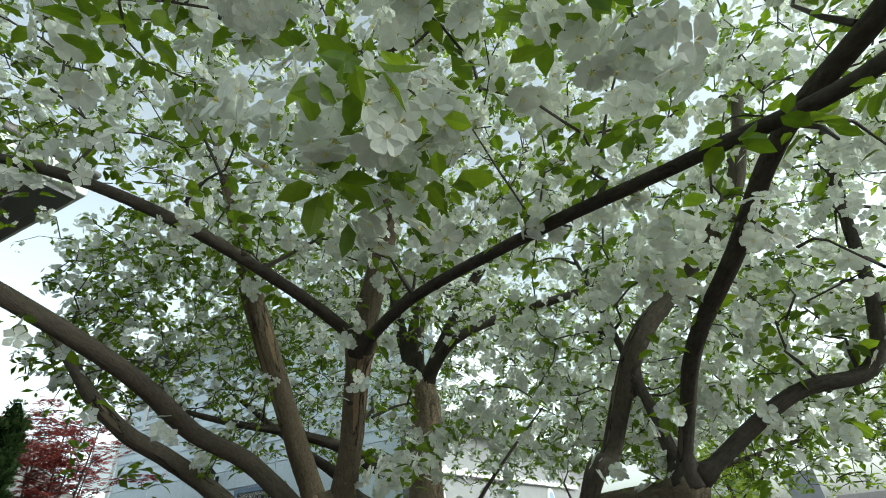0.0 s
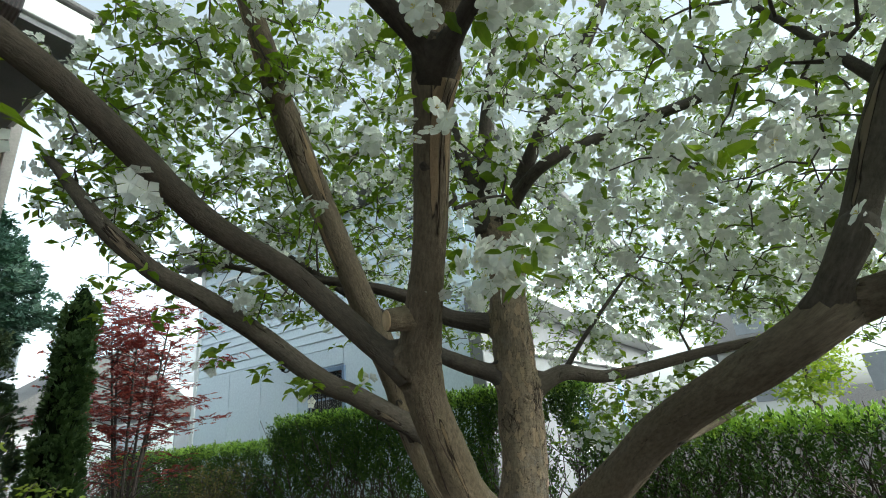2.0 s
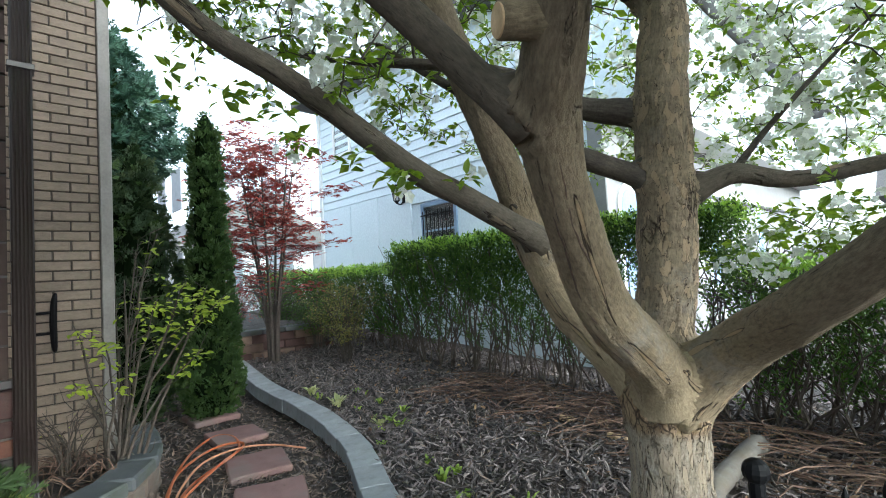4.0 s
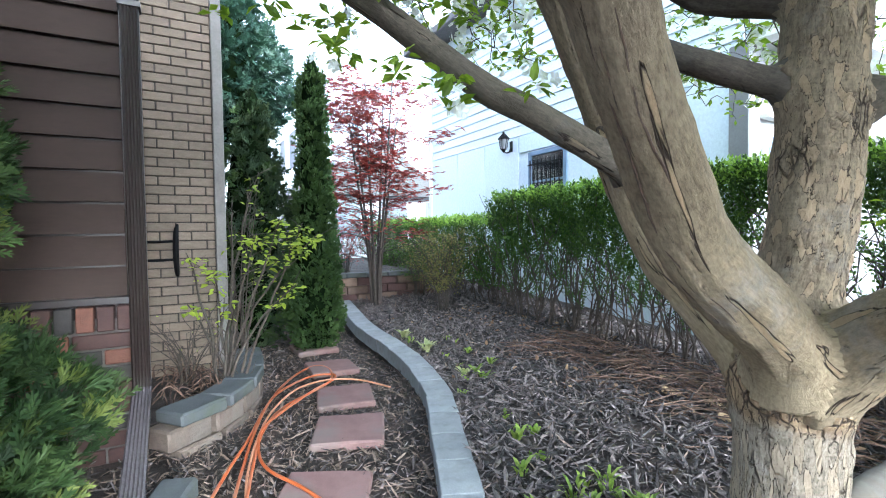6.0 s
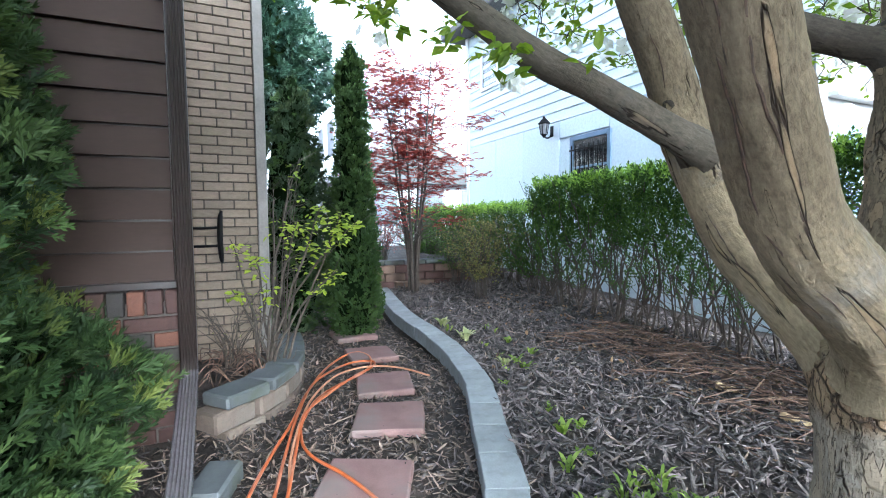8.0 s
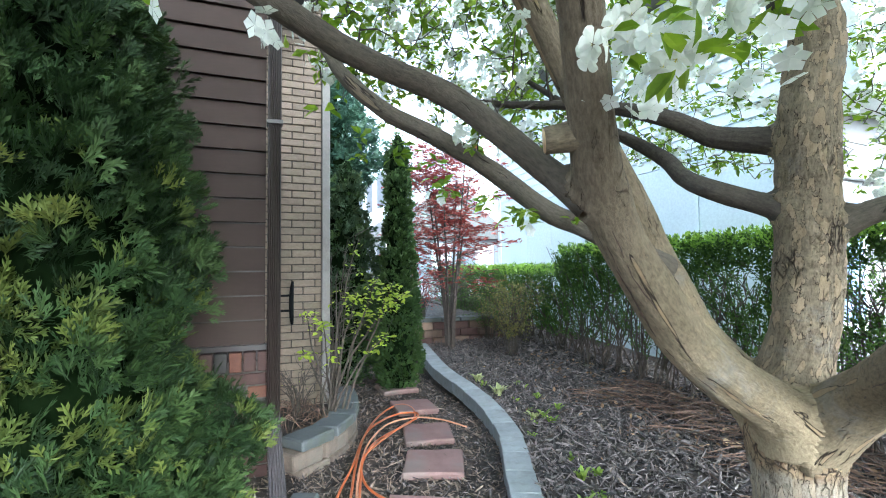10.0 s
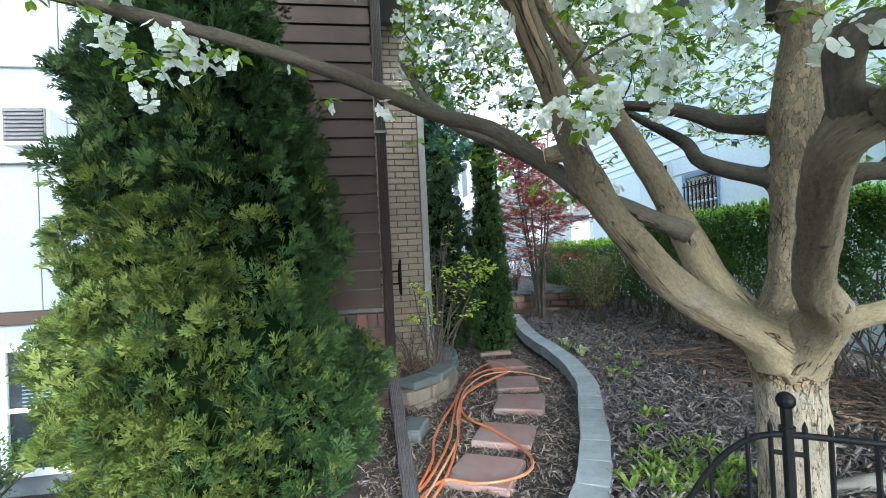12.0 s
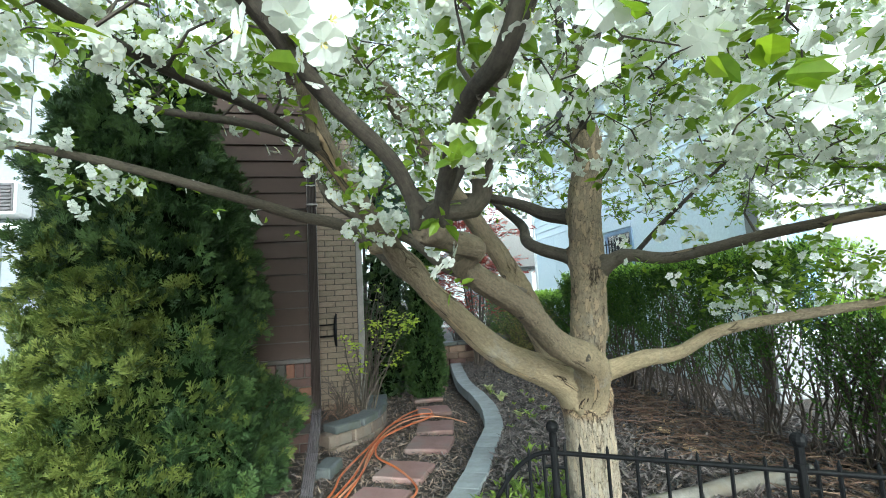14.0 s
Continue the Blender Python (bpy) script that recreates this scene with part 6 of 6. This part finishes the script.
def leafing_shrub(x, y, z0):
    t = thing("leafing_shrub", "half-bare shrub with fresh yellow-green leaves in the planter", "shrub", (x, y, z0))
    r = np.random.default_rng(41)
    P, A, v, f = [], [], [], []
    arms = ((0.15, 0.42, 1.16, 60), (0.12, 0.66, 1.05, 80), (0.05, 0.57, 1.12, 60), (0.1, 0.25, 1.05, 50), (0.0, -0.02, 0.84, 40), (0.1, 0.5, 0.70, 40), (0.0, -0.17, 0.60, 26), (0.02, -0.18, 0.93, 20),
            (-0.1, 0.3, 1.5, 16), (-0.2, 0.12, 1.2, 8), (0.1, 0.05, 0.62, 20), (-0.05, 0.35, 0.9, 44))
    for dx, dy, h, n in arms:
        end = np.array((dx, dy, h))
        base = np.array((r.normal() * 0.03, 0.03 + r.normal() * 0.04, -0.05))
        mid = base * 0.5 + end * 0.5 + np.array((r.normal() * 0.04, -0.05 * dy + r.normal() * 0.03, 0.06 * h))
        rows = smooth_line([(*base, 0.011), (*mid, 0.008), (*end, 0.003)], 0.05)
        rows[:, :3] += np.array([[0.022 * noise.noise((row[2] * 5 + h * 7, dy * 9, q)) for q in (0, 4, 8)] for row in rows])
        part("stem", tube(rows, 6, 0.1, h), M["bare_twig"], t, smooth=True)
        for k in range(2, len(rows) - 1, 3):
            p = rows[k, :3]
            q = p + np.array((r.normal() * 0.06, r.normal() * 0.09 + 0.05 * dy, r.uniform(0.05, 0.16)))
            tube([(*p, rows[k, 3] * 0.5), (*((p + q) / 2 + r.normal(size=3) * 0.012), 0.0025), (*q, 0.0012)], 5, verts=v, faces=f, cap=False)

        for k in range(int(n * 0.95)):
            u = r.uniform(0.0, 1.0) ** 2
            c = rows[int((1 - 0.22 * u) * (len(rows) - 1)), :3] + (0.06, 0.075, 0.02) * np.array([noise.noise((k // 6 * 1.7, h * 9, q)) for q in (0, 3, 7)])
            P.append(c + r.normal(size=3) * (0.022, 0.028, 0.010))
            A.append(r.normal(size=3) * (1, 1, 0.3))
    part("twig_mass", (v, f), M["bare_twig"], t, "thin bare twigs", kind="stuff")
    P, A = np.array(P), np.array(A)
    m = frames_along(P, np.array((0.35, 0, 1.0)) + r.normal(size=P.shape) * 0.3, r.uniform(0.04, 0.07, len(P)), r, ahead=A)
    part("foliage", scatter_geo(LEAF, m), M["yellow_leaf"], t, "fresh yellow-green leaves", kind="stuff")


leafing_shrub(-3.0, -1.07, 0.12)
shrub("bare_shrub", "leafless grey-brown twiggy shrub in the planter", -3.25, -1.25, 0.12, 16, 0.45, 0.25, "yellow_leaf", 12, 0.03, 42, 0.5, "bare_twig", 0.006)
shrub("bare_shrub", "tall bare twiggy shrub behind the planter", -3.95, -0.85, 0.05, 12, 1.7, 0.5, "thuja", 60, 0.03, 43, 0.5, "bare_twig", 0.007)
shrub("spirea_bush", "bronze-leaved spirea bush beside the maple", -4.55, 1.55, 0.2, 34, 0.95, 0.45, "bronze_leaf", 3600, 0.036, 44, 0.2, "twig", 0.005)
shrub("spirea_bush", "green spirea bush near the hedge", -5.6, 1.75, 0.22, 30, 0.95, 0.5, "hedge_leaf", 4200, 0.036, 45, 0.25, "twig", 0.005)
shrub("spirea_bush", "low reddish spirea bush behind the brick wall", -6.25, 0.85, 0.56, 30, 0.75, 0.5, "maple", 2200, 0.036, 46, 0.25, "twig", 0.005)
shrub("spirea_bush", "brown twiggy spirea bush behind the brick wall", -6.4, 0.1, 0.56, 36, 0.95, 0.5, "bronze_leaf", 1800, 0.036, 49, 0.25, "twig", 0.006)
shrub("spirea_bush", "green spirea bush behind the brick wall", -6.6, 1.5, 0.56, 36, 0.9, 0.5, "hedge_leaf", 2600, 0.036, 50, 0.25, "twig", 0.006)
shrub("low_shrub", "low dark green shrub by the white house", -2.5, -4.65, -0.6, 26, 0.5, 0.5, "hedge_leaf", 2600, 0.045, 47, 0.2, "twig", 0.007)

# dead vines tangled in the planter
r = np.random.default_rng(48)
v, f = [], []
for k in range(70):
    x, y, a = r.uniform(-3.45, -2.75), r.uniform(-1.45, -1.02), r.uniform(0, 2 * math.pi)
    ln, h = r.uniform(0.12, 0.35), r.uniform(0.02, 0.12)
    rows = smooth_line([(x - math.cos(a) * ln / 2, y - math.sin(a) * ln / 2 * 0.6, 0.14, 0.0045), (x + r.normal() * 0.04, y + r.normal() * 0.03, 0.14 + h, 0.004), (x + math.cos(a) * ln / 2, y + math.sin(a) * ln / 2 * 0.6, 0.145 + h * 0.3, 0.002)], 0.04)
    tube(rows, 5, verts=v, faces=f, cap=False)
solid("dead_vines", (v, f), M["dry"], "tangle of dead brown vines in the planter", "dead vines", kind="stuff")

# ---------------------------------------------------------------- low plants
def blades(name, label, x, y, n, h, seed, mat="grass", wide=0.011):
    r = np.random.default_rng(seed)
    v, f = [], []
    for _ in range(n):
        a = r.uniform(0, 2 * math.pi)
        c, s = math.cos(a), math.sin(a)
        o = r.uniform(0, 0.03)
        hh = h * r.uniform(0.6, 1.1)
        out = hh * r.uniform(0.2, 0.8)
        b0 = len(v)
        for u, w in ((0, 0.6), (0.4, 1.0), (0.75, 0.8), (1.0, 0.05)):
            px, pz = o + out * u ** 1.6, hh * (u - 0.35 * u ** 3)
            v += [(px * c - w * wide * s, px * s + w * wide * c, pz), (px * c + w * wide * s, px * s - w * wide * c, pz)]
        f += [(b0 + 2 * i, b0 + 2 * i + 1, b0 + 2 * i + 3, b0 + 2 * i + 2) for i in range(3)]
    ob = solid(name, (v, f), M[mat], label, "plant", kind="stuff")
    ob.location = (x, y, ground_z(x, y) - 0.005)
    return ob


M["pale_blade"] = leafy("pale_striped_blade", [(0.25, 0.32, 0.10), (0.40, 0.44, 0.20), (0.55, 0.55, 0.32)], 0.4, 0.45)
for k, (x, y, n, h) in enumerate(((-3.66, 0.62, 22, 0.13), (-3.2, 0.62, 24, 0.14), (-2.55, 0.62, 16, 0.10))):
    blades("hosta_clump", "clump of pale striped young hosta leaves", x, y, n, h, 60 + k, "pale_blade", 0.016)
rs2 = random.Random(3)
for k in range(34):
    x = rs2.uniform(-3.6, 0.9)
    y = edge_y(x) + rs2.uniform(0.15, 0.6) if x < -0.8 else rs2.uniform(-0.55, 0.5)
    blades("weed_tuft", "small tuft of fresh green weeds in the mulch", x, y, rs2.randint(6, 14), rs2.uniform(0.05, 0.11), 80 + k, "grass", 0.012)
for k in range(95):
    x, y = (rs2.uniform(-0.75, 0.6), rs2.uniform(-0.62, 0.15)) if k < 55 else (rs2.uniform(-1.0, -0.42), rs2.uniform(-0.2, 0.34))
    if math.hypot(x + 0.12, y - 0.14) > 0.24 and y > edge_y(x) + 0.12:
        blades("daylily_clump", "clump of bright green leaves beside the fence", x, y, rs2.randint(7, 14), rs2.uniform(0.06, 0.13), 130 + k, "grass", 0.008)

# ---------------------------------------------------------------- mulch
def chips(name, label, n, region, mats, seed, lo, hi):
    r = np.random.default_rng(seed)
    P, A, Nn = [], [], []
    while len(P) < n:
        x, y = region(r)
        P.append((x, y, ground_z(x, y) + abs(r.normal()) * 0.014))
    P = np.array(P)
    # a torn splinter with a raised back and a bent end
    tv = [(0.02, 0.0, 0.085), (-0.52, -0.02, -0.05), (-0.22, 0.15, -0.01), (0.26, 0.19, -0.02), (0.55, 0.07, 0.05), (0.22, -0.17, -0.03), (-0.33, -0.13, -0.04), (-0.2, 0.03, 0.07)]
    tf = [(7, 1, 2), (7, 2, 0), (0, 2, 3), (0, 3, 4), (0, 4, 5), (0, 5, 6), (7, 0, 6), (7, 6, 1)]
    m = frames_along(P, np.array((0, 0, 1.0)) + r.normal(size=P.shape) * 0.55, r.uniform(lo, hi, n), r)
    m[:, :3, 1] *= r.uniform(0.35, 1.15, n)[:, None]
    m[:, :3, 0] *= (r.uniform(0.8, 1.9, n) + (r.random(n) < 0.12) * r.uniform(0.6, 2.0, n))[:, None]
    solid(name, scatter_geo((tv, tf), m), M[mats], label, "mulch", kind="stuff")


def bed_region(r):
    while True:
        x, y = r.uniform(-6.2, 2.6), r.uniform(-1.0, 3.0)
        if y > edge_y(x) + 0.1 and r.random() < 1.15 - 0.11 * max(0, -x - 0.5):
            return x, y


def path_region(r):
    while True:
        x, y = r.uniform(-5.6, -0.2), r.uniform(-1.75, 0.5)
        if y < edge_y(x) - 0.09 and r.random() < 1.1 - 0.12 * -x:
            return x, y


chips("bark_mulch", "dark shredded bark mulch over the bed", 36000, bed_region, "chip", 51, 0.024, 0.07)
chips("bark_mulch", "grey-brown wood chips over the bed", 5000, bed_region, "chip_tan", 52, 0.02, 0.05)
chips("path_mulch", "tan and brown wood chips covering the path", 9000, path_region, "chip_tan", 53, 0.018, 0.05)
chips("path_mulch", "dark bark chips covering the path", 5000, path_region, "chip", 54, 0.018, 0.05)

# dry sticks raked under the hedge
r = np.random.default_rng(71)
v, f = [], []
for _ in range(900):
    x, y = r.uniform(-2.9, 2.6), 1.75 + r.normal() * 0.28
    if y < 0.9 or y > 2.4:
        continue
    a = r.normal() * 0.8 + 0.1
    ln = r.uniform(0.12, 0.5)
    h = max(0.0, 0.12 - abs(y - 1.8) * 0.2) * r.random()
    g = ground_z(x, y) + 0.01 + h
    tube([(x - math.cos(a) * ln / 2, y - math.sin(a) * ln / 2, g, 0.004), (x + r.normal() * 0.035, y + r.normal() * 0.035, g + 0.02, 0.0045), (x + math.cos(a) * ln / 2, y + math.sin(a) * ln / 2, g - 0.005, 0.002)], 5, verts=v, faces=f, cap=False)
solid("stick_pile", (v, f), M["dry"], "heap of dry reddish brown sticks under the hedge", "sticks", kind="stuff")
lr = np.random.default_rng(73)
P = []
while len(P) < 620:
    x, y = lr.uniform(-4.6, 2.6), 2.35 - abs(lr.normal()) * 0.75
    if y > edge_y(x) + 0.12:
        P.append((x, y, ground_z(x, y) + 0.012 + lr.uniform(0, 0.03)))
P = np.array(P)
solid("dry_leaf_litter", scatter_geo(LEAF, frames_along(P, np.array((0, 0, 1.0)) + lr.normal(size=P.shape) * 0.5, lr.uniform(0.035, 0.075, len(P)), lr)), M["litter"], "curled tan dry leaves scattered over the mulch", "leaf litter", kind="stuff")
solid("log", tube(smooth_line([(-0.31, 0.52, 0.045, 0.034), (-0.29, 0.66, 0.06, 0.042), (-0.265, 0.86, 0.075, 0.048), (-0.285, 1.12, 0.08, 0.055), (-0.27, 1.36, 0.10, 0.056), (-0.25, 1.72, 0.11, 0.06)], 0.03), 16, 0.1, 3.0),
      M["log"], "weathered pale grey log lying in the mulch", "log", smooth=True)
for k, (x, y, a, l) in enumerate(((-1.45, 1.55, 30, 0.16), (-1.2, 1.62, 80, 0.14), (-1.0, 1.45, 10, 0.2), (-0.8, 1.62, 120, 0.1), (-1.65, 1.75, 60, 0.11))):
    ob = solid("wood_offcut", rough_block(l * 0.7, 0.045, 0.04, 0.006, 200 + k, 0.01, 2), M["cutwood"], "short sawn offcut of pale wood in the mulch", "wood offcut", "sawn offcuts in the mulch")
    ob.matrix_world = pose(x, y, ground_z(x, y), 12, 8, a)

# ---------------------------------------------------------------- distance
for k, (x, y, w, d, h, lab) in enumerate(((-18, 5.0, 5, 5, 2.5, "distant pale house beyond the garden path"), (-15, -4.0, 5, 6, 3.6, "distant brown and white house behind the conifers"), (1.2, 24, 3.4, 6, 3.0, "distant white house with a gable beyond the hedge"))):
    hs = thing("distant_house", lab, "house", (x, y, 0))
    part("wall", box_bm(-w / 2, w / 2, -d / 2, d / 2, -0.5, h), M["far_wall"], hs)
    bm = bmesh.new()
    vs = [bm.verts.new(p) for p in ((-w / 2 - 0.4, -d / 2 - 0.4, h), (w / 2 + 0.4, -d / 2 - 0.4, h), (w / 2 + 0.4, d / 2 + 0.4, h), (-w / 2 - 0.4, d / 2 + 0.4, h), (-w / 2 - 0.4, 0, h + 2), (w / 2 + 0.4, 0, h + 2))]
    for q in ((0, 1, 5, 4), (2, 3, 4, 5), (1, 2, 5), (3, 0, 4), (3, 2, 1, 0)):
        bm.faces.new([vs[i] for i in q])
    part("roof", bm, M["roof"], hs)
    for i in range(3):
        for fz in (1.0, 3.6):
            part("window", box_bm(w / 2 - 0.02, w / 2 + 0.03, -d / 2 + 0.9 + 1.8 * i, -d / 2 + 1.9 + 1.8 * i, fz, fz + 1.3, 0.01), M["curtain"], hs)
            part("window", box_bm(-w / 2 + 0.9 + 1.8 * i, -w / 2 + 1.9 + 1.8 * i, -d / 2 - 0.03, -d / 2 + 0.02, fz, fz + 1.3, 0.01), M["curtain"], hs)


def garden_tree(x, y, h, r0, seed, mat, label):
    t = thing("garden_tree", label, "tree", (x, y, -0.1), "distant garden trees")
    r = np.random.default_rng(seed)
    v, f = tube(smooth_line([(0, 0, 0, 0.12), (0.05, 0.03, h * 0.4, 0.09), (-0.03, 0.0, h * 0.85, 0.03)], 0.2), 8, 0.1, seed)
    part("trunk", (v, f), M["twig"], t, smooth=True)
    P, A = [], []
    for k in range(46):
        a, u = r.uniform(0, 2 * math.pi), r.uniform(0.35, 1.0)
        rad = r0 * math.sin(math.pi * min(0.97, (u - 0.25) / 0.78)) * r.uniform(0.35, 1.05)
        c = np.array((rad * math.cos(a), rad * math.sin(a), u * h))
        part("limb", tube([(0, 0, h * (0.25 + 0.5 * u * r.random()), 0.02), (*(c * 0.55 + np.array((0, 0, h * 0.22))), 0.012), (*c, 0.005)], 4), M["twig"], t) if k % 6 == 0 else None
        for _ in range(60):
            P.append(c + r.normal(size=3) * (0.3, 0.3, 0.2))
            A.append(r.normal(size=3))
    P, A = np.array(P), np.array(A)
    part("foliage", scatter_geo(SMALL, frames_along(P, r.normal(size=P.shape) * 0.7 + np.array((0, 0, 1.0)), r.uniform(0.10, 0.2, len(P)), r, ahead=A)), M[mat], t, kind="stuff")


garden_tree(1.9, 16.0, 3.3, 1.0, 91, "yellow_leaf", "small yellow-green tree beyond the hedge")
garden_tree(7.5, 15.0, 4.6, 1.7, 92, "hedge_leaf", "distant green garden tree beyond the hedge")
garden_tree(11.5, 12.0, 4.4, 1.8, 93, "hedge_tip", "distant light green garden tree")
garden_tree(14.0, 6.0, 4.0, 1.7, 94, "hedge_leaf", "distant green garden tree beyond the hedge")
